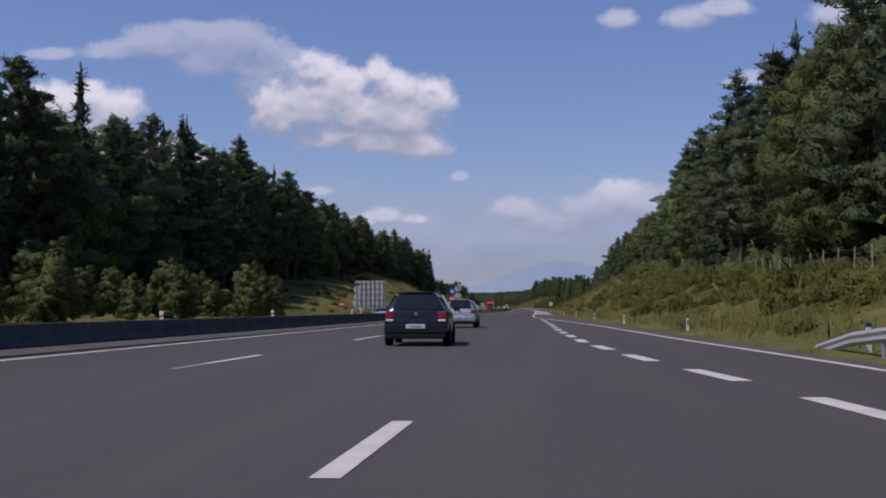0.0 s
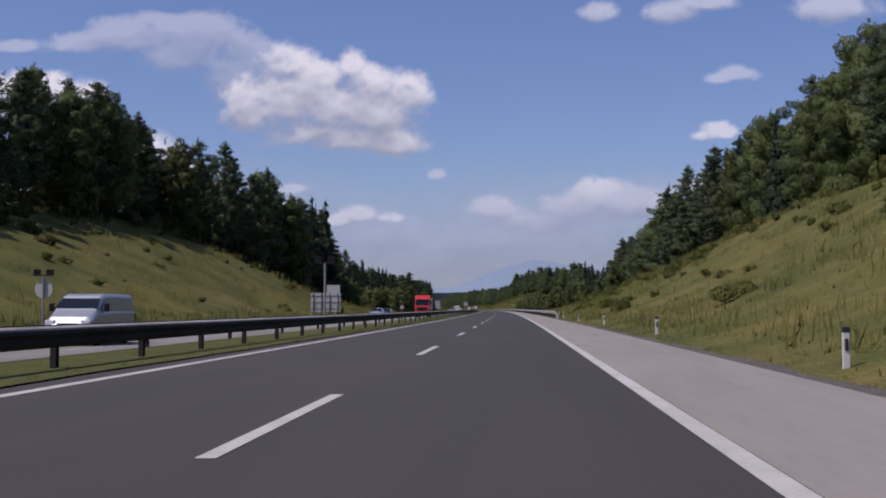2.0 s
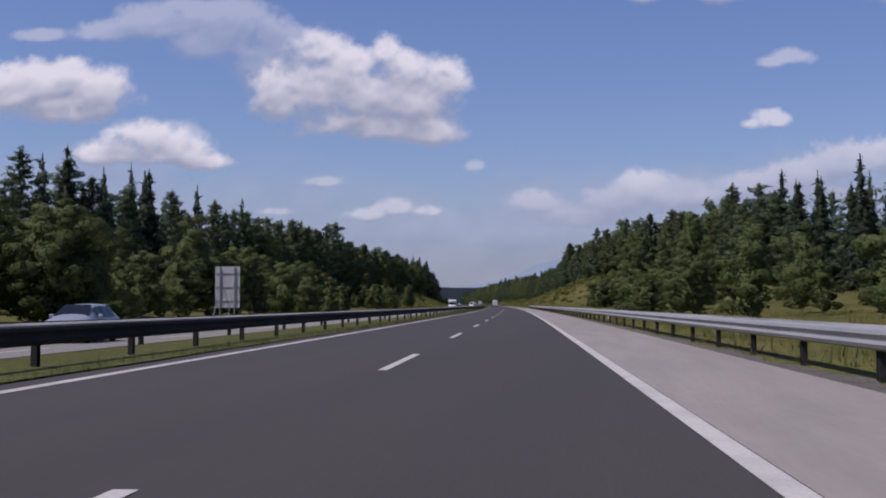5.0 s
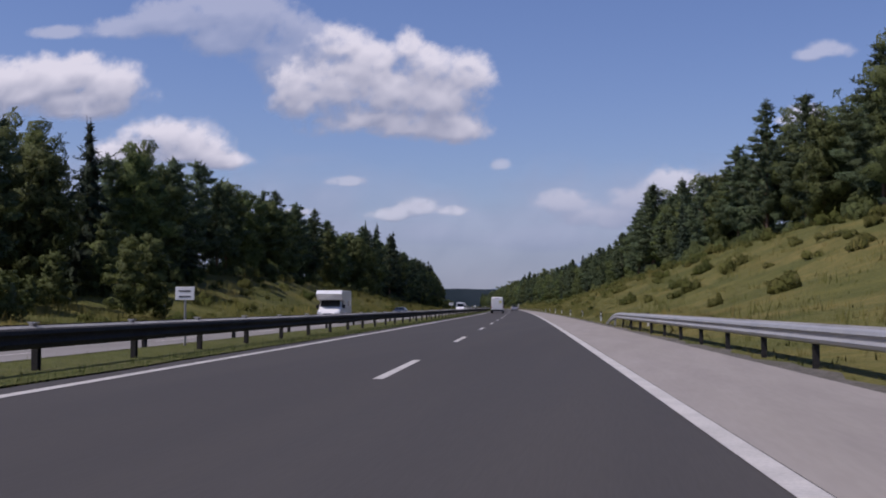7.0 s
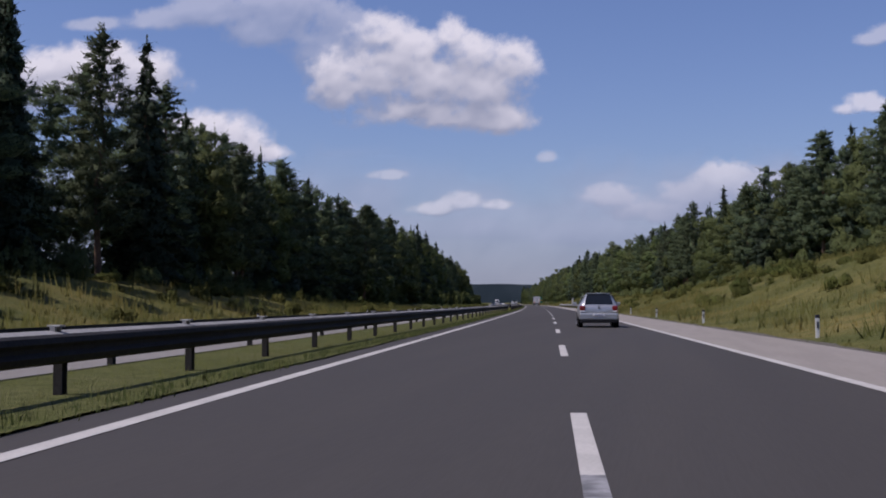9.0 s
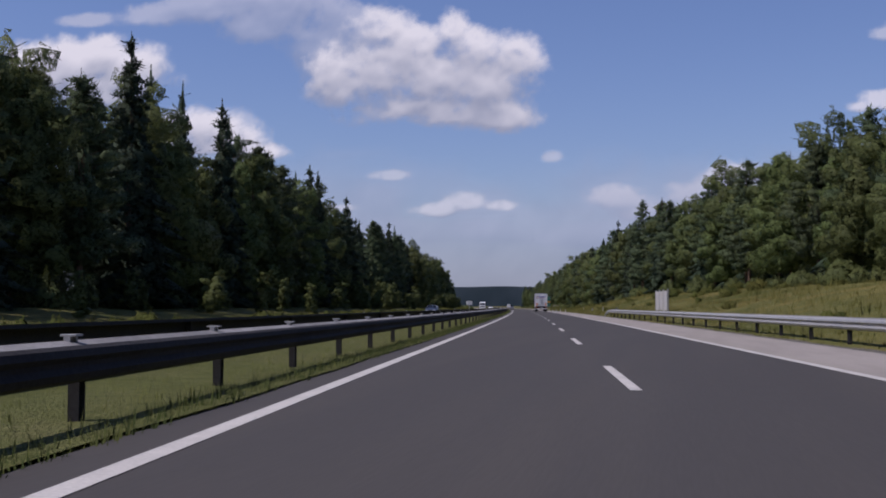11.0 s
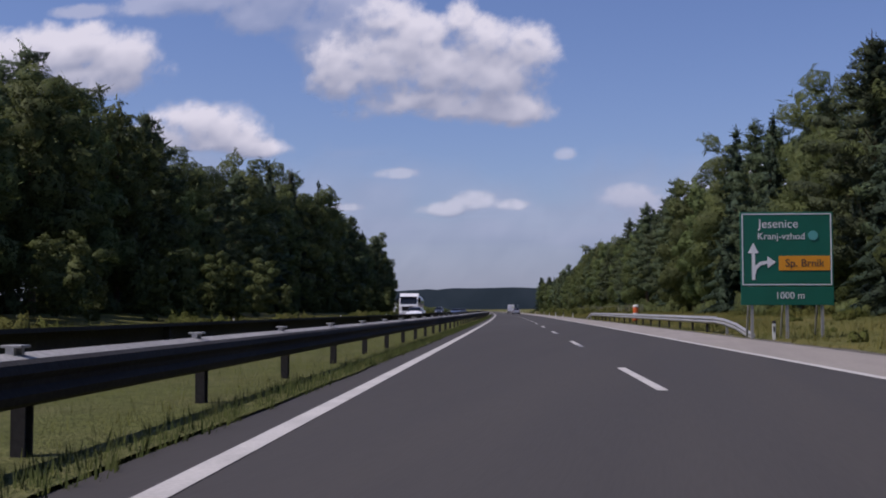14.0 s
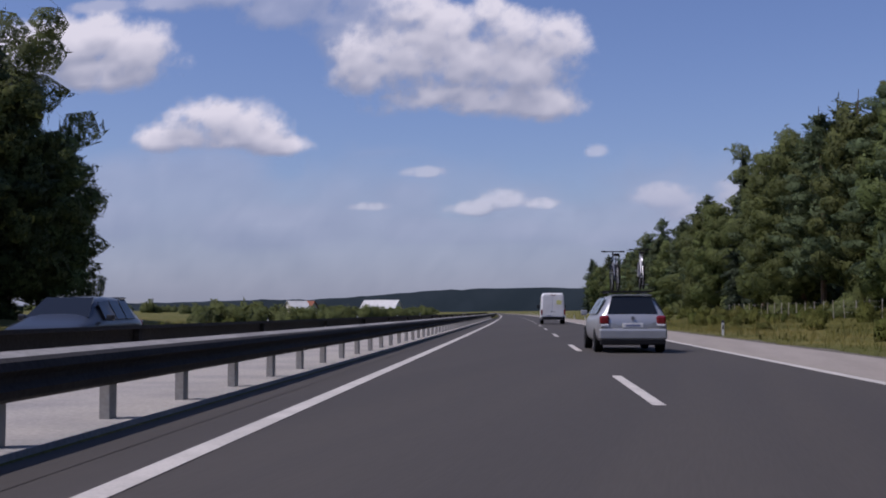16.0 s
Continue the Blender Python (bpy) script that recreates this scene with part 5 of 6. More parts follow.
def bicycle(m, mat, label):
    """A bicycle standing upright, facing +y."""
    root = thing("bicycle", label, "bicycle", "bicycles on the roof rack")
    r = 0.34
    for y, n in ((0.0, "rear_wheel"), (1.05, "front_wheel")):
        ring = part(n, moved(turned([(r - 0.03, -0.02), (r, -0.02), (r + 0.015, 0), (r, 0.02), (r - 0.03, 0.02), (r - 0.03, -0.02)], 26, caps=False), Matrix.Translation((0, y, r))), RUBBER, root)
        bm = bmesh.new()
        for k in range(7):
            a = k * 0.449
            rod((0, y - math.cos(a) * r, r - math.sin(a) * r), (0, y + math.cos(a) * r, r + math.sin(a) * r), 0.004, 4, bm)
        part("spokes", bm, ALLOY, ring)
    bm = bmesh.new()
    for p, q, k in (((0, 0.42, 0.3), (0, 0.3, 0.85), 0.018), ((0, 0.42, 0.3), (0, 0.9, 0.78), 0.022), ((0, 0.31, 0.8), (0, 0.88, 0.86), 0.02), ((0, 0.0, r), (0, 0.42, 0.3), 0.012), ((0, 0.0, r), (0, 0.31, 0.8), 0.011), ((0, 0.87, 0.95), (0, 0.92, 0.72), 0.022)):
        rod(p, q, k, 8, bm)
    part("frame", bm, mat, root)
    fork = bmesh.new()
    for x in (-0.05, 0.05):
        rod((x, 0.92, 0.72), (x, 1.05, r), 0.016, 8, fork)
    part("fork", fork, mat, root)
    bar = rod((-0.27, 0.84, 1.04), (0.27, 0.84, 1.04), 0.014)
    rod((0, 0.88, 0.93), (0, 0.86, 1.03), 0.018, 8, bar)
    part("handlebar", bar, PLASTIC, root, "black handlebar")
    for x in (-0.24, 0.24):
        part("grip", rod((x - 0.06, 0.84, 1.04), (x + 0.06, 0.84, 1.04), 0.02), RUBBER, root)
    part("saddle", box(-0.07, 0.07, 0.14, 0.4, 0.9, 0.96, 0.025), PLASTIC, root, "black saddle")
    part("seat_post", rod((0, 0.3, 0.84), (0, 0.28, 0.91), 0.014), ALLOY, root)
    crank = moved(turned([(0.09, -0.012), (0.09, 0.012)], 16), Matrix.Translation((0.05, 0.42, 0.3)))
    box(0.06, 0.15, 0.36, 0.45, 0.11, 0.13, bm=crank)
    box(-0.15, -0.06, 0.4, 0.49, 0.47, 0.49, bm=crank)
    part("crank", crank, ALLOY, root)
    root.matrix_basis = m
    return root


BIKE_DARK, BIKE_WHITE = paint("dark bicycle paint", (0.02, 0.03, 0.06)), paint("white bicycle paint", (0.6, 0.6, 0.62))
for x, mat, label in ((-0.28, BIKE_DARK, "dark bicycle clamped upright on the car's roof rack"), (0.36, BIKE_WHITE, "white bicycle clamped upright on the car's roof rack")):
    bicycle(stand(1955.0, 1.25, 0, 1.5) @ Matrix.Translation((x, 0.75, 1.55 + 0.05 * (x > 0))) @ Matrix.Rotation(radians(2 if x < 0 else -3), 4, "Z"), mat, label)


def van(paint_mat, label, length=5.6, width=2.0, height=2.55, camper=False):
    """A high-roofed van that faces +y, its rear at y = 0."""
    root = thing("van", label, "van", "vehicles on the motorway")
    w, h, L = width / 2, height, length
    st = [(0.0, w * 0.93, 0.42, 1.25, h * 0.955, w * 0.83), (0.06, w * 0.99, 0.38, 1.28, h * 0.985, w * 0.88), (0.3, w, 0.36, 1.3, h, w * 0.9), (L * 0.62, w, 0.36, 1.3, h, w * 0.9), (L * 0.7, w, 0.36, 1.28, h * 0.95, w * 0.87),
          (L * 0.83, w * 0.99, 0.36, 1.22, 1.36, w * 0.86), (L * 0.94, w * 0.96, 0.36, 1.0, 1.1, w * 0.8), (L, w * 0.85, 0.42, 0.7, 0.8, w * 0.7)]
    body = part("body", loft(st), paint_mat, root)
    mod = body.modifiers.new("round", "BEVEL")
    mod.width, mod.segments, mod.limit_method = 0.03, 2, "ANGLE"
    part("windscreen", pane([(w * 0.84, L * 0.815, 1.42), (-w * 0.84, L * 0.815, 1.42), (-w * 0.78, L * 0.715, h * 0.9), (w * 0.78, L * 0.715, h * 0.9)], 0.035), GLASS_DARK, root)
    for side in (-1, 1):
        part("rear_door", box(side * w * 0.43 - w * 0.4, side * w * 0.43 + w * 0.4, -0.02, 0.02, 0.62, h * 0.9, 0.02), paint_mat, root)
        part("door_handle", box(side * 0.1 - 0.05, side * 0.1 + 0.05, -0.04, 0.0, 1.0, 1.06, 0.01), PLASTIC, root, "black handle")
        part("tail_lamp", box(side * w * 0.93 - 0.07, side * w * 0.93 + 0.07, -0.02, 0.08, 0.78, 1.2, 0.02), RED_LAMP, root, "tall red tail lamp")
        part("side_window", pane([(side * w * 0.985, L * 0.64, 1.38), (side * w * 0.985, L * 0.79, 1.36), (side * w * 0.9, L * 0.72, h * 0.84), (side * w * 0.9, L * 0.64, h * 0.84)], 0.02 * side), GLASS_DARK, root, "dark cab window")
        part("headlamp", box(side * w * 0.72 - 0.18, side * w * 0.72 + 0.18, L - 0.2, L - 0.02, 0.78, 0.98, 0.03), CLEAR_LAMP, root, "clear headlamp")
        part("door_mirror", box(side * (w + 0.13) - 0.1, side * (w + 0.13) + 0.1, L * 0.75, L * 0.75 + 0.1, 1.3, 1.62, 0.03), PLASTIC, root, "black door mirror")
        for y in (L * 0.2, L * 0.83):
            wheel(root, side * (w - 0.13), y, 0.34, 0.24, side)
    part("rear_bumper", box(-w * 0.96, w * 0.96, -0.1, 0.1, 0.4, 0.6, 0.03), PLASTIC, root, "dark rear bumper")
    part("front_bumper", box(-w * 0.9, w * 0.9, L - 0.1, L + 0.06, 0.38, 0.62, 0.04), PLASTIC, root, "dark front bumper")
    part("grille", box(-w * 0.42, w * 0.42, L - 0.06, L + 0.02, 0.72, 0.86, 0.02), PLASTIC, root, "dark grille")
    plate_bar(root, -w * 0.35, -0.04, 0.72)
    part("high_lamp", box(-0.2, 0.2, -0.02, 0.04, h * 0.925, h * 0.945), RED_LAMP, root)
    if camper:
        part("cabin", prism([(0.1, 0.5), (0.0, 1.0), (0.0, 2.7), (0.12, 2.85), (L * 0.86, 2.85), (L * 0.93, 2.55), (L * 0.84, 2.05), (L * 0.62, 1.95), (L * 0.62, 0.5)], "x", -1.12, 1.12, 0.03), paint_mat, root, "white living cabin over the cab")
        for side in (-1, 1):
            part("cabin_window", box(side * 1.125 - 0.012, side * 1.125 + 0.012, 1.2, 2.1, 1.5, 2.0, 0.01), GLASS_DARK, root)
    return root


white_van = van(WHITE, "white high-roofed van in the slow lane")
YELLOW_STICKER = material("faded yellow sticker", (0.62, 0.6, 0.2), 0.5, spots=[(6, (0.5, 0.52, 0.25), 0.6)])
part("sticker", prism([(0.3, 1.62), (0.62, 1.6), (0.72, 1.85), (0.5, 2.0), (0.26, 1.9)], "y", -0.03, -0.021), YELLOW_STICKER, white_van, "faded yellow sticker on the door")
white_van.matrix_basis = stand(2020, 1.3)
far_side = [(van(WHITE, "white panel van coming the other way", 5.2, 2.0, 2.45), 1103, -11.2), (van(SILVER, "silver small van coming the other way", 4.9, 1.9, 1.98), 278, -14.6),
            (van(WHITE, "white motorhome coming the other way", 6.2, 2.1, 2.3, True), 938, -14.8),
            (car("saloon_car", GREY_BLUE, "grey blue car coming the other way", False, 4.6, 1.8, 1.45), 1901, -11.3), (car("off_roader", DARK_GREY, "dark off-roader coming the other way", False, 4.7, 1.85, 1.75), 1912, -14.9),
            (car("hatchback", DARK_GREY, "dark hatchback coming the other way", False, 4.3, 1.8, 1.5), 1953.5, -11.4), (car("saloon_car", DARK_GREY, "dark saloon car coming the other way", False, 4.5, 1.78, 1.42), 246, -14.8),
            (car("estate_car", WHITE, "white estate car coming the other way", False, 4.5, 1.76, 1.46), 1800, -11.2), (car("hatchback", SILVER, "silver hatchback coming the other way", False, 4.1, 1.72, 1.46), 640, -14.6)]
for ob, s, d in far_side:
    ob.matrix_basis = stand(s, d, FAR_LEVEL(s), 180)
copy_thing(far_side[6][0], stand(992, -14.6, -0.4, 180))
copy_thing(far_side[6][0], stand(1491, -14.8, FAR_LEVEL(1491), 180))
copy_thing(far_side[8][0], stand(120, -11.5, -0.4, 180))
copy_thing(far_side[8][0], stand(377, -14.8, -0.4, 180))
copy_thing(far_side[6][0], stand(388, -14.8, -0.4, 180))


copy_thing(white_van, stand(1012.5, -1.65))


# ---- lorries ----
def lorry_wheel(parent, x, y, side, r=0.5, width=0.36):
    w = wheel(parent, x, y, r, width, side)
    part("hub", moved(turned([(0.02, 0), (0.13, 0.0), (0.15, side * 0.06), (0.05, side * 0.1)], 14), Matrix.Translation((x + side * width * 0.3, y, r))), ALLOY, w)


def tractor(root, paint_mat, y, height=3.6):
    """The tractor of a lorry; y is the back of its cab."""
    w = 1.22
    cab = part("cab", prism([(y, 1.05), (y, height), (y + 0.5, height + 0.02), (y + 1.55, height - 0.75), (y + 2.05, 2.05), (y + 2.2, 1.6), (y + 2.22, 0.5), (y + 1.75, 0.42), (y + 1.7, 0.95), (y + 0.75, 0.95), (y + 0.7, 1.05)], "x", -w, w, 0.05), paint_mat, root)
    part("windscreen", pane([(1.08, y + 2.1, 1.95), (-1.08, y + 2.1, 1.95), (-1.05, y + 1.73, 2.72), (1.05, y + 1.73, 2.72)], 0.035), GLASS_DARK, root)
    part("sun_visor", prism([(y + 1.72, 2.72), (y + 1.95, 2.74), (y + 1.93, 2.9), (y + 1.62, 2.88)], "x", -1.15, 1.15), GLASS_DARK, root, "dark sun visor")
    part("bumper", box(-1.22, 1.22, y + 2.05, y + 2.3, 0.38, 0.95, 0.05), paint_mat, root)
    part("grille", box(-0.85, 0.85, y + 2.18, y + 2.26, 1.05, 1.6, 0.03), PLASTIC, root, "black grille")
    for side in (-1, 1):
        part("side_window", pane([(side * 1.225, y + 0.9, 1.95), (side * 1.225, y + 1.85, 1.9), (side * 1.225, y + 1.6, 2.6), (side * 1.225, y + 0.9, 2.6)], 0.015 * side), GLASS_DARK, root, "dark cab window")
        arm = part("mirror", box(side * 1.45 - 0.12, side * 1.45 + 0.12, y + 1.95, y + 2.1, 2.1, 2.75, 0.04), PLASTIC, root, "black wing mirror")
        part("mirror_arm", rod((side * 1.2, y + 1.9, 2.7), (side * 1.45, y + 2.0, 2.72), 0.025), PLASTIC, arm)
        part("mudguard", prism([(y + 0.62, 0.55), (y + 0.7, 0.95), (y + 0.95, 1.12), (y + 1.5, 1.12), (y + 1.74, 0.95), (y + 1.82, 0.55), (y + 1.72, 0.55), (y + 1.62, 0.9), (y + 1.45, 1.05), (y + 1.0, 1.05), (y + 0.82, 0.9), (y + 0.74, 0.55)], "x", side * 1.25 - 0.03, side * 1.25 + 0.03), PLASTIC, root, "black mudguard")
        part("headlamp", box(side * 0.95 - 0.2, side * 0.95 + 0.2, y + 2.24, y + 2.32, 0.6, 0.82, 0.02), CLEAR_LAMP, root, "clear headlamp")
        part("side_skirt", box(side * 1.1 - 0.1, side * 1.1 + 0.1, y - 2.2, y - 0.1, 0.4, 1.0, 0.06), paint_mat, root, "painted tank and side skirt")
        part("step", box(side * 1.12 - 0.1, side * 1.12 + 0.1, y + 0.1, y + 0.6, 0.4, 0.95, 0.03), CHASSIS, root)
        lorry_wheel(root, side * 1.02, y + 1.22, side)
        lorry_wheel(root, side * 0.98, y - 2.5, side, 0.5, 0.5)
    part("chassis", box(-0.45, 0.45, y - 3.4, y + 0.9, 0.6, 0.95, 0.02), CHASSIS, root)
    part("fifth_wheel", box(-0.5, 0.5, y - 2.9, y - 2.1, 0.95, 1.12, 0.03), CHASSIS, root)
    return cab


def trailer(root, wall_mat, door_mat, length=13.6, height=4.0):
    """A box trailer, its rear at y = 0."""
    w = 1.275
    part("box", box(-w, w, 0.06, length, 1.15, height - 0.05, 0.03), wall_mat, root, "grey tarpaulin sides")
    part("roof", box(-w - 0.01, w + 0.01, -0.02, length, height - 0.08, height, 0.02), PLASTIC, root, "black roof edge")
    for side in (-1, 1):
        door = part("rear_door", box(side * 0.635 - 0.615, side * 0.635 + 0.615, -0.01, 0.06, 1.2, height - 0.1, 0.012), door_mat, root, "white rear door")
        part("latch", box(side * 0.12 - 0.05, side * 0.12 + 0.05, -0.03, 0.0, 1.24, 1.34, 0.01), ALLOY, door)
        part("corner_post", box(side * (w - 0.03) - 0.035, side * (w - 0.03) + 0.035, -0.03, 0.07, 1.12, height - 0.06, 0.01), door_mat, root)
        for z in (1.7, 2.3, 2.9, 3.5):
            part("hinge", box(side * (w - 0.02) - 0.05, side * (w - 0.02) + 0.05, -0.045, 0.0, z - 0.04, z + 0.04, 0.01), ALLOY, root)
        lamp = part("tail_lamp", box(side * 0.98 - 0.25, side * 0.98 + 0.25, -0.08, 0.0, 0.82, 1.0, 0.02), RED_LAMP, root, "red tail lamp")
        part("amber_lamp", box(side * 1.12 - 0.08, side * 1.12 + 0.08, -0.1, -0.07, 0.84, 0.98, 0.01), AMBER, lamp)
        part("mudflap", box(side * 1.0 - 0.25, side * 1.0 + 0.25, 0.62, 0.65, 0.2, 0.85, 0.005), RUBBER, root)
        if length > 10:
            part("side_rail", box(side * 1.2 - 0.03, side * 1.2 + 0.03, 5.6, 9.2, 0.55, 0.7, 0.01), ALLOY, root)
            part("side_rail", box(side * 1.2 - 0.03, side * 1.2 + 0.03, 5.6, 9.2, 0.85, 0.98, 0.01), ALLOY, root)
            part("landing_leg", box(side * 0.8 - 0.06, side * 0.8 + 0.06, 10.2, 10.32, 0.35, 1.1, 0.01), CHASSIS, root)
        part("bottom_rail", box(side * w - 0.02, side * w + 0.02, 0.1, length, 1.08, 1.24, 0.01), ALLOY, root)
        for y in (1.5, 2.81, 4.12) if length > 10 else (1.8,):
            lorry_wheel(root, side * 1.06, y, side)
    part("chassis", box(-0.6, 0.6, 0.15, length - 1.2, 0.85, 1.15, 0.02), CHASSIS, root)
    part("lamp_bar", box(-w, w, -0.06, 0.04, 0.98, 1.14, 0.015), CHASSIS, root, "dark lamp carrier")
    bar = part("under_run_bar", box(-w, w, -0.1, 0.0, 0.55, 0.68, 0.02), WHITE, root, "white under-run bar")
    plate_bar(root, 0.0, -0.08, 0.91, 0.52, 0.13)


lorry = thing("lorry", "articulated lorry with a grey tarpaulin trailer and white doors", "lorry", "vehicles on the motorway")
trailer(lorry, TARPAULIN, WHITE)
tractor(lorry, WHITE, 13.9)
# printing on the rear doors: the firm's name and its address lines are plain bars
door_print = [(0.16, 3.02, 1.5, 0.025, RED_INK), (0.2, 2.96, 1.2, 0.02, RED_INK), (-0.92, 3.08, 0.09, 0.55, BAR_INK), (-0.83, 3.08, 0.05, 0.55, RED_INK), (-0.9, 3.48, 0.18, 0.14, BAR_INK)]
door_print += [(0.16, z, w, 0.035, BAR_INK) for z, w in ((2.6, 1.25), (2.48, 0.62), (2.36, 1.0), (2.14, 0.85), (2.02, 0.85), (1.9, 0.85), (1.7, 1.25), (1.58, 1.15))]
x = -0.58
for w, h in ((0.2, 0.26), (0.06, 0.22), (0.1, 0.24), (0.11, 0.17), (0.13, 0.18), (0.13, 0.24), (0.13, 0.18), (0.14, 0.18), (0.06, 0.22), (0.13, 0.24)):
    door_print.append((x + w / 2, 3.12 + h / 2, w, h, BLUE_INK))
    x += w + 0.035
for x, z, w, h, ink in door_print:
    part("printed_bar", box(x - w / 2, x + w / 2, -0.022, -0.011, z - h / 2, z + h / 2), ink, lorry)
letters("TRANSPORT & LOGISTIKA", 0.125, BAR_INK, lorry, Matrix.Translation((0.16, -0.016, 2.82)))
for side in (-1, 1):
    panel = part("marker_panel", box(side * 0.95 - 0.14, side * 0.95 + 0.14, -0.025, -0.008, 1.3, 1.88, 0.004), RED_SIGN, lorry, "red-edged yellow marker panel")
    part("panel_face", box(side * 0.95 - 0.1, side * 0.95 + 0.1, -0.032, -0.02, 1.35, 1.83, 0.002), YELLOW_SIGN, panel)
part("letter_box", box(-0.68, -0.42, -0.04, -0.01, 1.33, 1.68, 0.01), SIGN_BACK, lorry, "grey document box")
for a, b, ink in ((1.2, 2.1, BLUE_INK), (2.1, 2.35, RED_INK)):
    part("side_stripe", pane([(-1.282, a, 1.3), (-1.282, b, 1.3), (-1.282, b + 1.6, 3.85), (-1.282, a + 1.6, 3.85)], 0.004), ink, lorry)
    part("side_stripe", pane([(-1.282, a + 9.6, 1.3), (-1.282, b + 9.6, 1.3), (-1.282, b + 11.0, 3.85), (-1.282, a + 11.0, 3.85)], 0.004), ink, lorry)
part("side_print", box(-1.284, -1.277, 6.4, 8.6, 2.55, 2.8), FAINT_INK, lorry)
part("side_print", box(-1.284, -1.277, 6.4, 8.6, 2.38, 2.42), RED_INK, lorry)
lorry.matrix_basis = stand(1578.6, 2.4)

red_lorry = thing("lorry", "red lorry with a ribbed white box coming the other way", "lorry", "vehicles on the motorway")
trailer(red_lorry, WHITE, WHITE, 6.2, 3.3)
tractor(red_lorry, RED, 6.5, 3.6)
for k in range(6):
    part("rib", box(-1.1 + k * 0.42, -1.0 + k * 0.42, 6.18, 6.26, 1.3, 3.15, 0.01), SIGN_BACK, red_lorry)
red_lorry.matrix_basis = stand(428.5, -12.2, -0.4, 180)

tanker = thing("tank_lorry", "tank lorry with a polished striped tank coming the other way", "lorry", "vehicles on the motorway")
STEEL = material("polished tank steel", (0.55, 0.56, 0.58), 0.3, 0.7, spots=[(0.8, (0.4, 0.41, 0.43), 0.5)])
part("tank", moved(turned([(0.4, 0.0), (0.95, 0.08), (1.12, 0.35), (1.12, 10.4), (0.95, 10.7), (0.4, 10.8)], 32, "z"), Matrix.Translation((0, 0.1, 2.15)) @ Matrix.Rotation(radians(-90), 4, "X")), STEEL, tanker, smooth=True)
GREEN_BAND = paint("lime green band", (0.32, 0.45, 0.05))
for side in (-1, 1):
    part("stripe", box(side * 1.13 - 0.012, side * 1.13 + 0.012, 0.5, 10.2, 2.1, 2.35, 0.004), GREEN_BAND, tanker, "lime green stripe")
    part("stripe", box(side * 1.12 - 0.012, side * 1.12 + 0.012, 0.5, 10.2, 1.88, 2.06, 0.004), DARK_GREY, tanker, "dark stripe")
    part("side_box", box(side * 1.1 - 0.12, side * 1.1 + 0.12, 3.6, 8.6, 0.6, 1.05, 0.03), STEEL, tanker)
    for y in (1.2, 2.5, 3.0):
        lorry_wheel(tanker, side * 1.06, y if y != 3.0 else 3.8, side)
part("walkway", box(-0.4, 0.4, 1.0, 9.8, 3.22, 3.32, 0.01), CHASSIS, tanker)
part("chassis", box(-0.6, 0.6, 0.1, 10.5, 0.8, 1.1, 0.02), CHASSIS, tanker)
tractor(tanker, WHITE, 11.2, 3.3)
tanker.matrix_basis = stand(1847, -14.9, FAR_LEVEL(1847), 180)


# ---- signs and roadside furniture ----
def pole(parent, z1, x=0.0, y=0.04, r=0.035, z0=-0.3):
    return part("pole", rod((x, y, z0), (x, y, z1), r, 10), ZINC, parent)


def disc(parent, name, z, dia, mat, label="", x=0.0, y=-0.02):
    return part(name, moved(turned([(dia / 2, -0.012), (dia / 2, 0.012)], 28), Matrix.Translation((x, y, z)) @ Matrix.Rotation(radians(90), 4, "Z")), mat, parent, label)


def on_ground(ob, s, d, turn=0.0):
    ob.matrix_basis = stand(s, d, ground_height(s, d) if abs(d + 14) > 5.6 else FAR_LEVEL(s), turn)
    return ob


def gantry_board(s, d, w, h, z, columns, rows, label, cap=None):
    """The back of a large board for the other carriageway: sheet, rails, posts and stays."""
    root = thing("sign_board", label, "road sign", "sign boards of the opposite carriageway")
    sheet = part("sheet", box(-w / 2, w / 2, 0.0, 0.03, z, z + h), SIGN_BACK, root)
    if cap:
        part("sheet", box(cap[0], cap[1], 0.0, 0.03, z + h, z + h + cap[2]), SIGN_BACK, root)
    for i in range(columns):
        x = -w / 2 + w * (i + 0.35) / (columns - 0.3)
        top = z + h - 0.02
        part("post", box(x - 0.03, x + 0.03, -0.1, -0.01, -0.4, top), ZINC if columns < 3 else SHADE_DARK_STEEL, root)
        if i % 2 == 0 or columns < 5:
            part("stay", rod((x, -0.06, z + h * 0.7), (x - 0.25, -1.5, -0.2), 0.03, 6), ZINC, root)
    for j in range(rows):
        zz = z + h * (j + 0.5) / rows
        part("cross_rail", box(-w / 2 + 0.03, w / 2 - 0.03, -0.045, 0.0, zz - 0.022, zz + 0.022), ZINC if columns < 3 else SHADE_DARK_STEEL, root)
    on_ground(root, s, d)


gantry_board(186, -23.5, 5.0, 4.6, 1.3, 7, 5, "large grey sign back on braced posts beside the far carriageway")
gantry_board(374, -21.2, 3.8, 2.4, 0.9, 4, 3, "grey stepped sign back on posts beside the far carriageway", (0.1, 1.8, 1.0))
gantry_board(565, -21.2, 1.0, 1.9, 0.7, 2, 2, "narrow grey sign back on two posts in the verge")
gantry_board(685, -21.2, 2.0, 3.3, 1.2, 2, 3, "tall grey sign back on two posts in the verge")


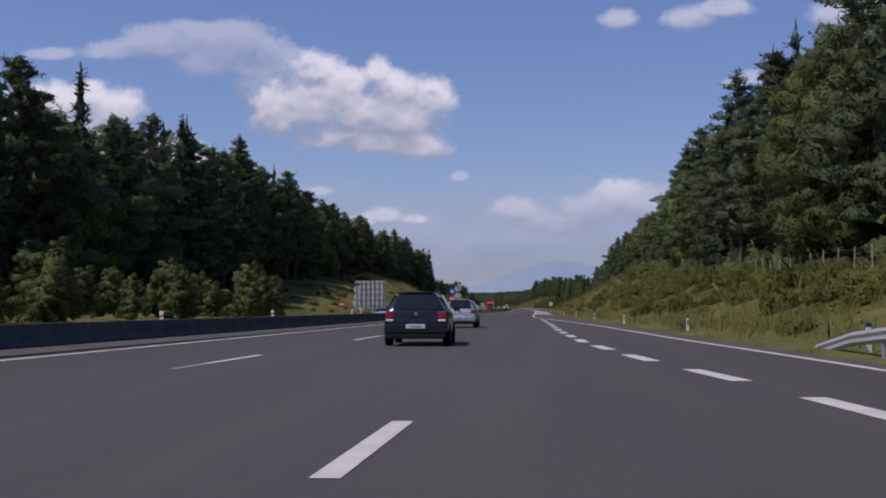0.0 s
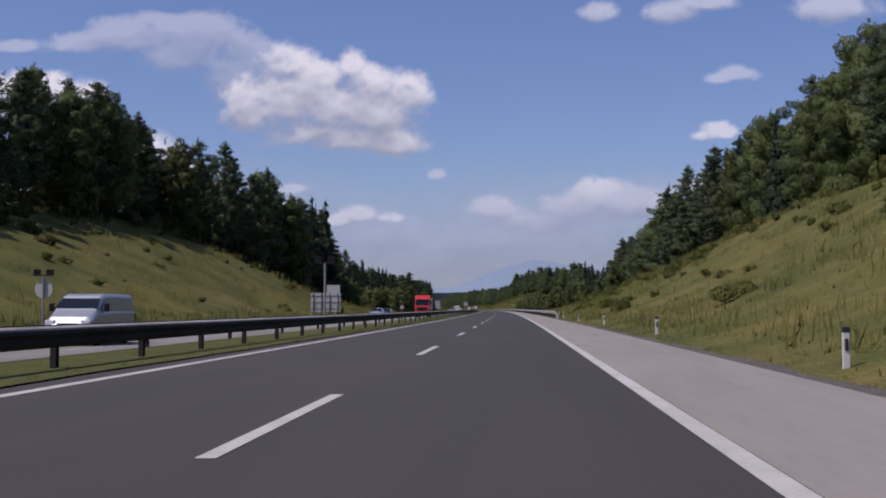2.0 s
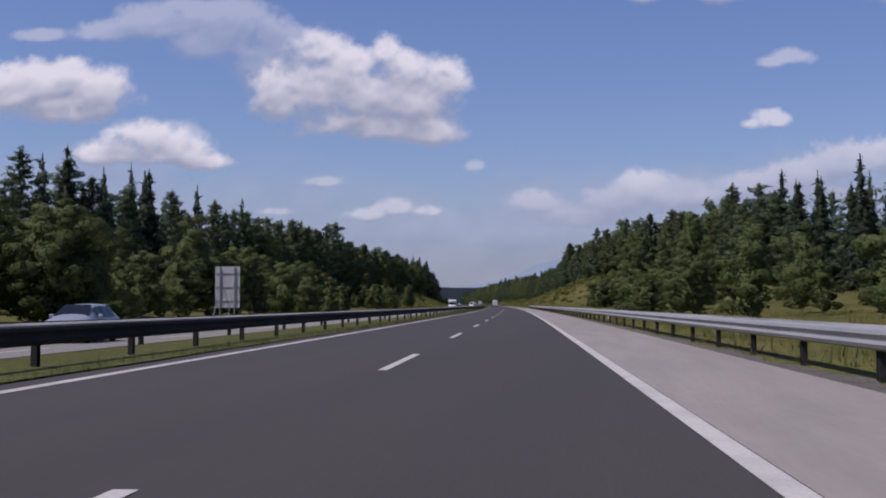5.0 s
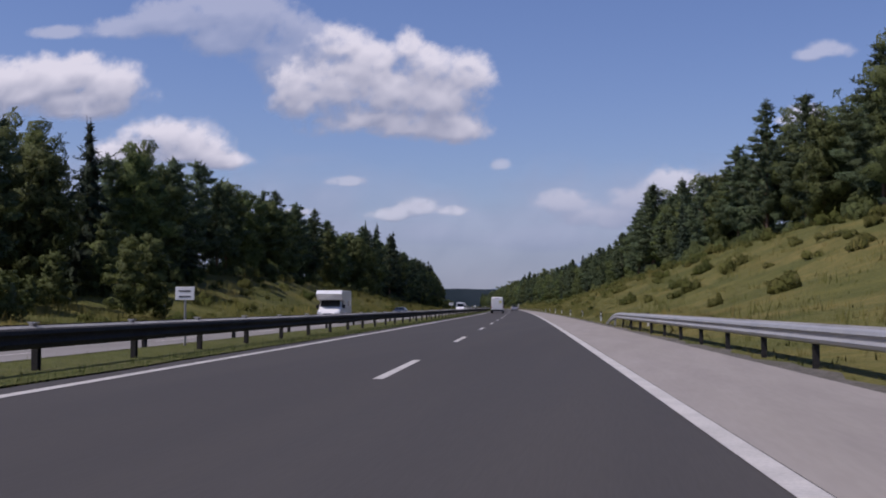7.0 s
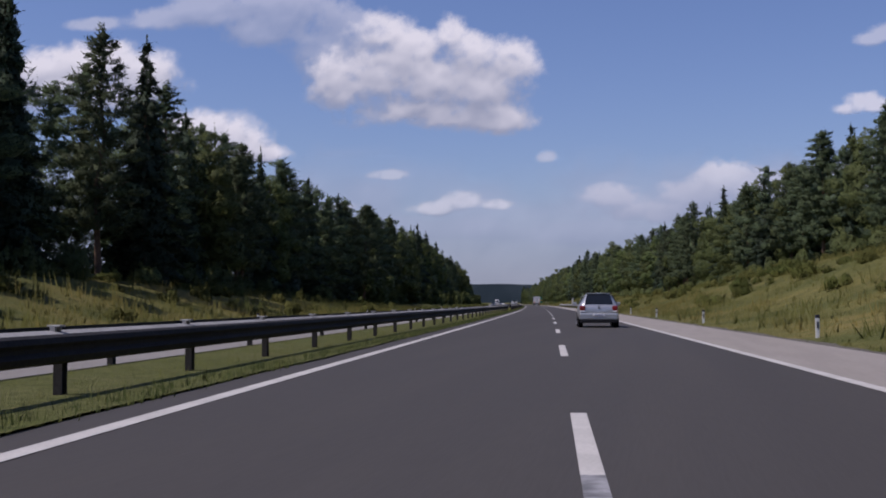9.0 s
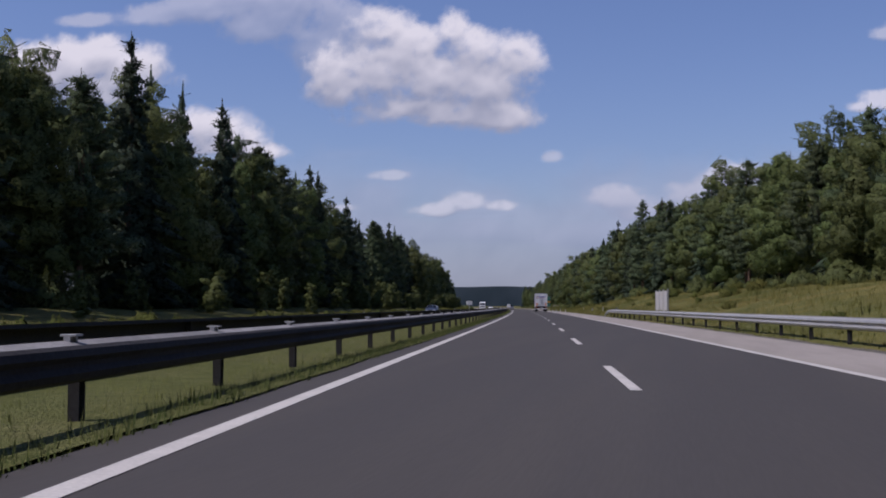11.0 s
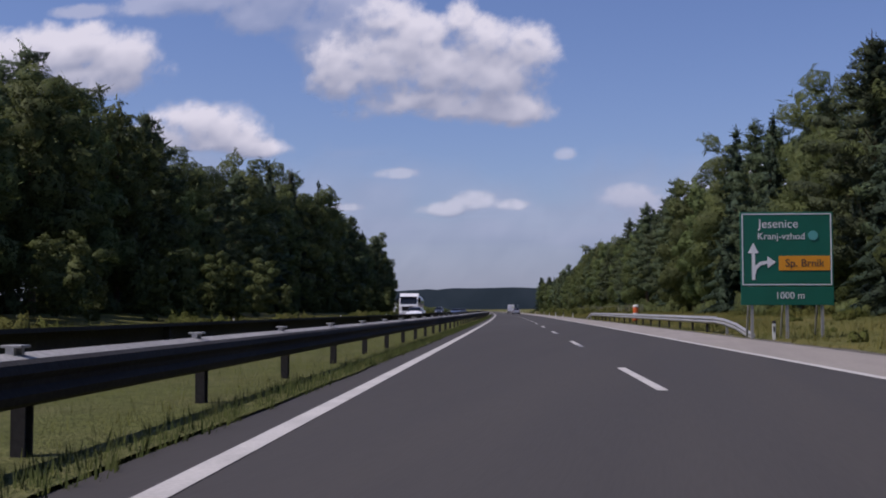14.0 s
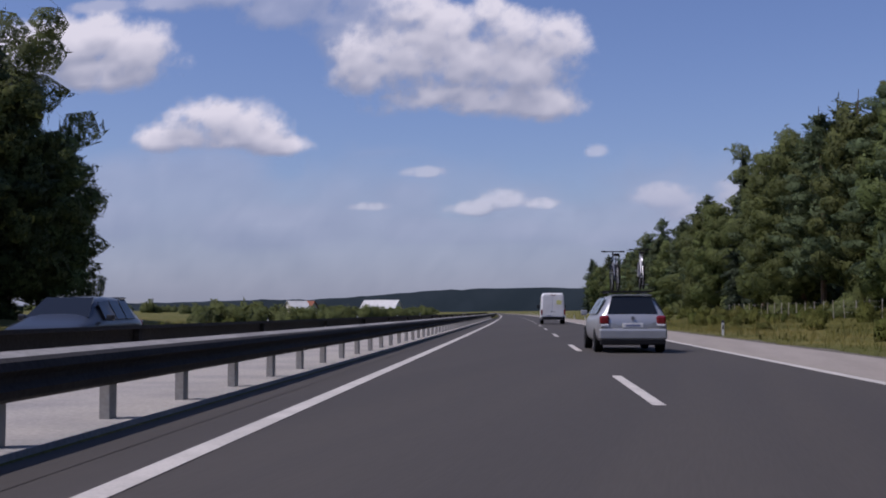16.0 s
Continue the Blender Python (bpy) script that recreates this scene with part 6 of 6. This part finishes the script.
def round_back(s, d, height, dia, label, count=1, lamps=False, plate=False):
    root = thing("road_sign", label, "road sign", "signs seen from behind")
    pole(root, height, 0, 0.0, 0.05)
    for i in range(count):
        disc(root, "disc", height - 0.65 - i * (dia + 0.12), dia, SIGN_BACK, "", 0, 0.07)
    if plate:
        z = height - 0.65 - count * (dia + 0.12)
        part("plate", box(-0.5, 0.5, 0.06, 0.09, z - 0.35, z + 0.4, 0.01), SIGN_BACK, root)
    if lamps:
        part("lamp_bar", box(-0.5, 0.5, -0.05, 0.05, height, height + 0.06), SHADE_DARK_STEEL, root, "dark lamp bar")
        for x in (-0.32, 0.32):
            part("warning_lamp", box(x - 0.17, x + 0.17, -0.05, 0.09, height + 0.06, height + 0.32, 0.02), PLASTIC, root, "dark warning lamp")
    on_ground(root, s, d)


round_back(178, -8.3, 5.2, 1.0, "tall pole with two round sign backs and warning lamps", 2, True, True)
round_back(180, -24.8, 5.0, 1.0, "pole with two round sign backs and warning lamps in the verge", 2, True, True)
round_back(485, -21.0, 2.3, 0.9, "round sign back on a pole in the verge")
round_back(482, -6.6, 2.6, 0.95, "round sign back on a pole in the median")
round_back(286, -21.0, 3.0, 0.9, "round sign back under a lamp box in the verge", 1, True)
round_back(284, -6.7, 3.1, 0.9, "lamp box on a pole above the median", 0, True)

# signs facing the drive at the roadworks
root = thing("road_sign", "blue arrow and red no-entry signs above a striped board", "road sign")
pole(root, 4.1)
blue = disc(root, "arrow_sign", 3.55, 1.0, BLUE_SIGN, "blue round sign with a white arrow")
part("arrow", prism([(-0.26, 3.77), (-0.19, 3.84), (0.1, 3.55), (0.1, 3.72), (0.22, 3.72), (0.22, 3.3), (-0.2, 3.3), (-0.2, 3.42), (-0.02, 3.42), (-0.3, 3.7)], "y", -0.046, -0.034), WHITE_SIGN, blue)
red = disc(root, "no_entry_sign", 2.45, 1.0, RED_SIGN, "red round no-entry sign")
part("white_bar", box(-0.37, 0.37, -0.046, -0.034, 2.36, 2.54), WHITE_SIGN, red)
board = part("striped_board", box(-0.4, 0.4, -0.04, 0.0, 0.15, 1.85, 0.01), YELLOW_SIGN, root, "orange board with brown stripes")
BROWN = material("brown stripe", (0.11, 0.035, 0.02), 0.6)
for k in range(3):
    part("stripe", box(-0.4, 0.4, -0.052, -0.04, 0.28 + k * 0.55, 0.52 + k * 0.55), BROWN, board)
on_ground(root, 176, -9.0).location.z = 0.03
root = thing("road_sign", "red round no-entry sign on a pole by the roadworks", "road sign")
pole(root, 2.4)
red = disc(root, "disc", 1.9, 1.0, RED_SIGN)
part("white_bar", box(-0.37, 0.37, -0.046, -0.034, 1.81, 1.99), WHITE_SIGN, red)
on_ground(root, 178, -26.8)

root = thing("road_sign", "white round end-of-limits sign with grey diagonal bars", "road sign")
pole(root, 2.3)
face = disc(root, "disc", 1.9, 0.78, WHITE_SIGN)
for k in (-0.09, 0.0, 0.09):
    part("diagonal", prism([(-0.24 + k, 1.66 - k), (-0.2 + k, 1.62 - k), (0.24 + k, 2.14 - k), (0.2 + k, 2.18 - k)], "y", -0.046, -0.034), SIGN_BACK, face)
on_ground(root, 227, 6.75)


def guide_post(s, d, mat, label):
    root = thing("guide_post", label, "guide post", "guide posts by the roadworks")
    part("foot", box(-0.3, 0.3, -0.25, 0.25, 0.0, 0.1, 0.03), RUBBER, root, "black rubber foot")
    part("stem", prism([(-0.09, -0.03), (0.09, -0.03), (0.09, 0.03), (-0.09, 0.03)], "z", 0.1, 1.3, 0.02), mat, root)
    part("cap", rod((0, 0, 1.3), (0, 0, 1.42), 0.07, 10, None, 0.02), mat, root)
    root.matrix_basis = stand(s, d, 0.03)


guide_post(155, -7.6, POST_WHITE, "white guide post on a rubber foot")
guide_post(162, -8.0, ORANGE, "orange guide post on a rubber foot")
guide_post(167, -8.1, POST_WHITE, "white guide post on a rubber foot")
guide_post(173, -8.4, ORANGE, "orange guide post on a rubber foot")


def beacon(s, d, high=1.15, w=0.28, z=None):
    root = thing("beacon", "red and white striped beacon panel on a foot", "traffic beacon", "striped beacons")
    part("foot", box(-0.3, 0.3, -0.2, 0.2, 0, 0.1, 0.03), RUBBER, root)
    panel = part("panel", box(-w / 2, w / 2, -0.02, 0.02, 0.12, high, 0.01), WHITE_SIGN, root)
    k = 0.15
    while k < high - 0.3:
        part("stripe", prism([(-w / 2, k), (w / 2, k + 0.14), (w / 2, k + 0.28), (-w / 2, k + 0.14)], "y", -0.032, -0.021), RED_SIGN, panel)
        k += 0.32
    root.matrix_basis = stand(s, d, ground_height(s, d) if z is None else z)


for s, d in ((75, -20.4), (106, -20.4), (150, -20.4), (193, -20.3)):
    beacon(s, d, 1.25, 0.3)
beacon(180, -24.1, 1.3, 0.4)
for s in (489, 493.2, 497.5):
    beacon(s, -6.1, 1.35, 0.46)


def tower_marker(s, d, label):
    root = thing("bollard", label, "bollard", "round orange bollards")
    part("foot", turned([(0.3, 0.0), (0.3, 0.06), (0.24, 0.1)], 18, "z"), RUBBER, root)
    part("stem", turned([(0.24, 0.08), (0.23, 1.28)], 20, "z"), ORANGE, root)
    part("band", turned([(0.236, 0.62), (0.236, 0.78)], 20, "z"), POST_WHITE, root, "white band")
    part("cap", turned([(0.235, 1.28), (0.235, 1.42), (0.16, 1.5)], 20, "z"), POST_WHITE, root, "white cap")
    on_ground(root, s, d)


tower_marker(1790, 9.4, "round orange bollard with a white cap beside the rail")
tower_marker(433, -21.0, "round orange bollard with a white cap in the far verge")

# the green direction sign
PALE_TEAL = material("pale teal sign mark", (0.1, 0.35, 0.33), 0.5)
root = thing("direction_sign", "green motorway direction sign with white lettering and an orange panel", "road sign")
sheet = part("sheet", box(-1.72, 1.72, -0.02, 0.02, 1.95, 4.75, 0.015), GREEN_SIGN, root)
lower = part("distance_sheet", box(-1.72, 1.72, -0.02, 0.02, 1.25, 1.94, 0.01), GREEN_SIGN, root)
for x0, x1, z0, z1 in ((-1.66, 1.66, 4.66, 4.7), (-1.66, 1.66, 2.0, 2.04), (-1.66, -1.62, 2.0, 4.7), (1.62, 1.66, 2.0, 4.7)):
    part("border", box(x0, x1, -0.03, -0.02, z0, z1), WHITE_SIGN, sheet)
yellow = part("orange_panel", box(-0.3, 1.6, -0.034, -0.02, 2.55, 3.1, 0.004), YELLOW_SIGN, sheet)
part("arrow", prism([(-1.3, 2.2), (-1.18, 2.2), (-1.18, 3.2), (-1.04, 3.2), (-1.24, 3.6), (-1.44, 3.2), (-1.3, 3.2)], "y", -0.034, -0.02), WHITE_SIGN, sheet)
part("arrow", prism([(-1.18, 2.4), (-1.1, 2.62), (-0.95, 2.76), (-0.72, 2.8), (-0.72, 2.64), (-0.4, 2.87), (-0.72, 3.08), (-0.72, 2.92), (-1.0, 2.88), (-1.18, 2.72)], "y", -0.034, -0.02), WHITE_SIGN, sheet)
letters("Jesenice", 0.46, WHITE_SIGN, sheet, Matrix.Translation((-0.3, -0.026, 4.3)))
letters("Kranj-vzhod", 0.36, WHITE_SIGN, sheet, Matrix.Translation((-0.2, -0.026, 3.83)))
disc(sheet, "round_mark", 3.87, 0.36, PALE_TEAL, "", 0.98, -0.028)
letters("Sp. Brnik", 0.4, BAR_INK, yellow, Matrix.Translation((0.65, -0.038, 2.82)))
letters("1000 m", 0.36, WHITE_SIGN, lower, Matrix.Translation((0.1, -0.026, 1.6)))
for x in (-1.3, 0.0, 1.3):
    part("post", box(x - 0.05, x + 0.05, 0.02, 0.12, -0.6, 4.6), ZINC, root)
    part("stay", rod((x, 0.1, 3.2), (x + 0.1, 1.7, -0.4), 0.04, 8), ZINC, root)
on_ground(root, 1730, 8.4)


def small_board(s, d, label, w=0.5, h=0.34, z=1.35, turn=0.0):
    root = thing("distance_board", label, "road sign", "small boards in the median")
    pole(root, z + h / 2, 0, 0.03, 0.03)
    face = part("face", box(-w / 2, w / 2, -0.015, 0.01, z - h / 2, z + h / 2, 0.006), WHITE_SIGN, root)
    for k in (-0.08, 0.06):
        part("print", box(-w * 0.3, w * 0.3, -0.022, -0.015, z + k - 0.016, z + k + 0.016), BAR_INK, face)
    root.matrix_basis = stand(s, d, ground_height(s, d), turn)


for s in (201, 864, 974.5, 1430):
    small_board(s, -6.7, "small white board with dark print in the median")

# the grey screen panels beside the shoulder
root = thing("screen_fence", "grey metal screen panels between posts beside the shoulder", "screen")
for k in range(3):
    part("panel", box(-0.03, 0.03, k * 3.0 + 0.08, k * 3.0 + 2.94, 0.35, 2.1, 0.01), SIGN_BACK, root)
for k in range(4):
    part("post", box(-0.07, 0.07, k * 3.0 - 0.06, k * 3.0 + 0.06, -0.6, 2.25, 0.01), ZINC, root)
on_ground(root, 1430, 10.6)


# ---- wire fences ----
def wire_fence(s0, s1, d, gap, label):
    root = thing("wire_fence", label, "fence", "wire fences at the woods")
    bm = prism([(-0.028, -0.028), (0.028, -0.028), (0.028, 0.028), (-0.028, 0.028)], "z", -0.3, 1.5, 0.008)
    first = part("post", bm, WOOD_POST, root)
    mesh = first.data
    bpy.data.objects.remove(first)
    n = int((s1 - s0) / gap)
    for i in range(n + 1):
        s = s0 + gap * i
        dd = d(s)
        ob = new("post", mesh)
        ob.parent = root
        ob.matrix_basis = stand(s, dd, ground_height(s, dd), 9 * i) @ Matrix.Rotation(0.05 * math.sin(i * 5), 4, "Y")
    for z in (0.5, 0.95, 1.35):
        verts, faces = [], []
        for i in range(n + 1):
            s = s0 + gap * i
            p = place(s, d(s), ground_height(s, d(s)) + z)
            verts += [p + Vector((0.002, 0, -0.002)), p + Vector((-0.002, 0, -0.002)), p + Vector((0, 0, 0.003))]
        for i in range(n):
            for j in range(3):
                faces.append((3 * i + j, 3 * i + (j + 1) % 3, 3 * i + 3 + (j + 1) % 3, 3 * i + 3 + j))
        ob = new("wire", mesh_of("wire", verts, faces, ZINC))
        ob.parent = root


wire_fence(20, 84, lambda s: RIGHT_WOOD(s) - 2.4, 3.2, "wire fence on weathered posts along the wood")
wire_fence(1890, 2070, lambda s: RIGHT_WOOD(s) - 3.0, 3.2, "wire fence on weathered posts along the wood")


# ---- farm buildings past the wood ----
PLASTER = material("pale plaster", (0.6, 0.57, 0.48), 0.9, spots=[(0.8, (0.5, 0.47, 0.4), 0.6)], grain=0.1, grain_scale=10)
ROOF_PALE = material("pale roof sheet", (0.55, 0.55, 0.53), 0.6, spots=[(0.5, (0.45, 0.45, 0.43), 0.6)], grain=0.1, grain_scale=8)
ROOF_RED = material("red brown roof tiles", (0.28, 0.11, 0.07), 0.85, spots=[(0.8, (0.2, 0.08, 0.055), 0.7)], grain=0.2, grain_scale=8)


def farm_house(s, d, length, width, wall, roof, roof_mat, turn, label):
    root = thing("farm_building", label, "building", "farm buildings in the fields")
    part("wall", box(-length / 2, length / 2, -width / 2, width / 2, -1, wall), PLASTER, root)
    part("gable", prism([(-width / 2, wall), (width / 2, wall), (0, wall + roof - 0.1)], "x", -length / 2, length / 2), PLASTER, root)
    for side in (-1, 1):
        part("roof", pane([(-length / 2 - 0.5, side * (width / 2 + 0.5), wall - 0.3), (length / 2 + 0.5, side * (width / 2 + 0.5), wall - 0.3), (length / 2 + 0.5, 0, wall + roof), (-length / 2 - 0.5, 0, wall + roof)], 0.15 * -side), roof_mat, root)
    for k in range(3):
        x = -length / 2 + length * (k + 0.5) / 3
        win = part("window", box(x - 0.5, x + 0.5, -width / 2 - 0.06, -width / 2 + 0.1, 1.0, 2.2, 0.02), WHITE_SIGN, root, "white window frame")
        part("pane", box(x - 0.42, x + 0.42, -width / 2 - 0.075, -width / 2 - 0.05, 1.08, 2.12), GLASS_DARK, win)
    part("door", box(-length * 0.33 - 0.5, -length * 0.33 + 0.5, -width / 2 - 0.05, -width / 2 + 0.05, -0.2, 2.0, 0.02), WOOD_POST, root)
    root.matrix_basis = stand(s, d, ground_height(s, d), turn)


farm_house(2525, -62, 19, 12, 3.0, 4.2, ROOF_PALE, -18, "long farm barn with a pale roof in the fields")
farm_house(2330, -76, 7, 6, 2.6, 2.2, ROOF_PALE, 40, "small farm shed with a pale roof in the fields")
farm_house(2400, -84, 8, 7, 2.8, 2.6, ROOF_RED, -15, "farmhouse with a red brown roof in the fields")


# ---- grass and weeds ----
def tufts(name, label, count, where, low, high, blades=5, width=0.035, mat=BLADES):
    """Blades of grass in tufts; where() gives a place along and across the road."""
    base = np.zeros((count, 3))
    for i in range(count):
        s, d = where()
        base[i] = place(s, d, ground_height(s, d) - 0.04)
    b = np.repeat(base, blades, axis=0)
    n = len(b)
    a = rng.uniform(0, 6.283, n)
    lean = rng.uniform(0.1, 0.55, n)
    h = np.repeat(rng.uniform(low, high, count), blades) * rng.uniform(0.6, 1.1, n)
    foot = b + np.stack([np.cos(a) * 0.07, np.sin(a) * 0.07, np.zeros(n)], axis=1) * rng.uniform(0.2, 1.6, n)[:, None]
    side = np.stack([-np.sin(a), np.cos(a), np.zeros(n)], axis=1) * (width * rng.uniform(0.6, 1.5, n))[:, None]
    tip = foot + np.stack([np.cos(a) * lean * h, np.sin(a) * lean * h, h], axis=1)
    side[np.cross(side, tip - foot)[:, 1] > 0] *= -1
    v = np.stack([foot - side, foot + side, tip], axis=1).reshape(-1, 3)
    soft = np.stack([np.cos(a) * 0.35, np.sin(a) * 0.35, np.full(n, 0.88)], axis=1)
    soft = np.repeat(soft / np.linalg.norm(soft, axis=1)[:, None], 3, axis=0)
    tagged(new(name, fast_mesh(name, v, np.arange(n * 3).reshape(-1, 3), mat, soft)), label, "grass", kind="stuff")


def on_verge():
    s = rng.uniform(-10, 2040)
    return s, SHOULDER_EDGE(s) + 0.25 + 3.2 * rng.random() ** 1.6


def on_bank():
    s = rng.uniform(-10, 2040)
    return s, SHOULDER_EDGE(s) + 1.5 + (RIGHT_WOOD(s) - SHOULDER_EDGE(s) - 1.5) * rng.random()


def on_median():
    s = rng.uniform(187, 1918)
    return max(s, rng.uniform(187, 1918)), -4.5 - 2.7 * rng.random() ** 1.5


def on_median_edge():
    s = rng.uniform(187, 1918)
    thick = 0.5 + 0.5 * noise.noise((s * 0.35, 2.0, 0.0))
    return max(s, rng.uniform(187, 1918)), -4.41 - (0.2 + 0.5 * thick) * rng.random()


def on_far_verge():
    s = rng.uniform(0, 2080)
    return s, -20.4 - 5.5 * rng.random()


tufts("verge_grass", "rough green grass along the hard shoulder", 18000, on_verge, 0.06, 0.2, 4, 0.018)
tufts("bank_grass", "tall dry grass and weeds on the bank", 34000, on_bank, 0.1, 0.36, 3, 0.028)
tufts("median_grass", "tufts of green grass under the median guard rail", 56000, on_median, 0.06, 0.18, 3, 0.007, MEDIAN_BLADES)
tufts("median_weeds", "dark green weeds along the edge of the median", 36000, on_median_edge, 0.06, 0.22, 5, 0.008, WEED_BLADES)
tufts("far_verge_grass", "tall weeds beside the opposite carriageway", 14000, on_far_verge, 0.2, 0.6, 4, 0.04)

# ---- the whole place to the scale of the walk ----
for ob in list(scene.objects):
    if ob.parent is None and ob.type in {"MESH", "EMPTY", "CURVE", "FONT"}:
        ob.matrix_basis = Matrix.Diagonal((SCALE, SCALE, SCALE, 1)) @ ob.matrix_basis
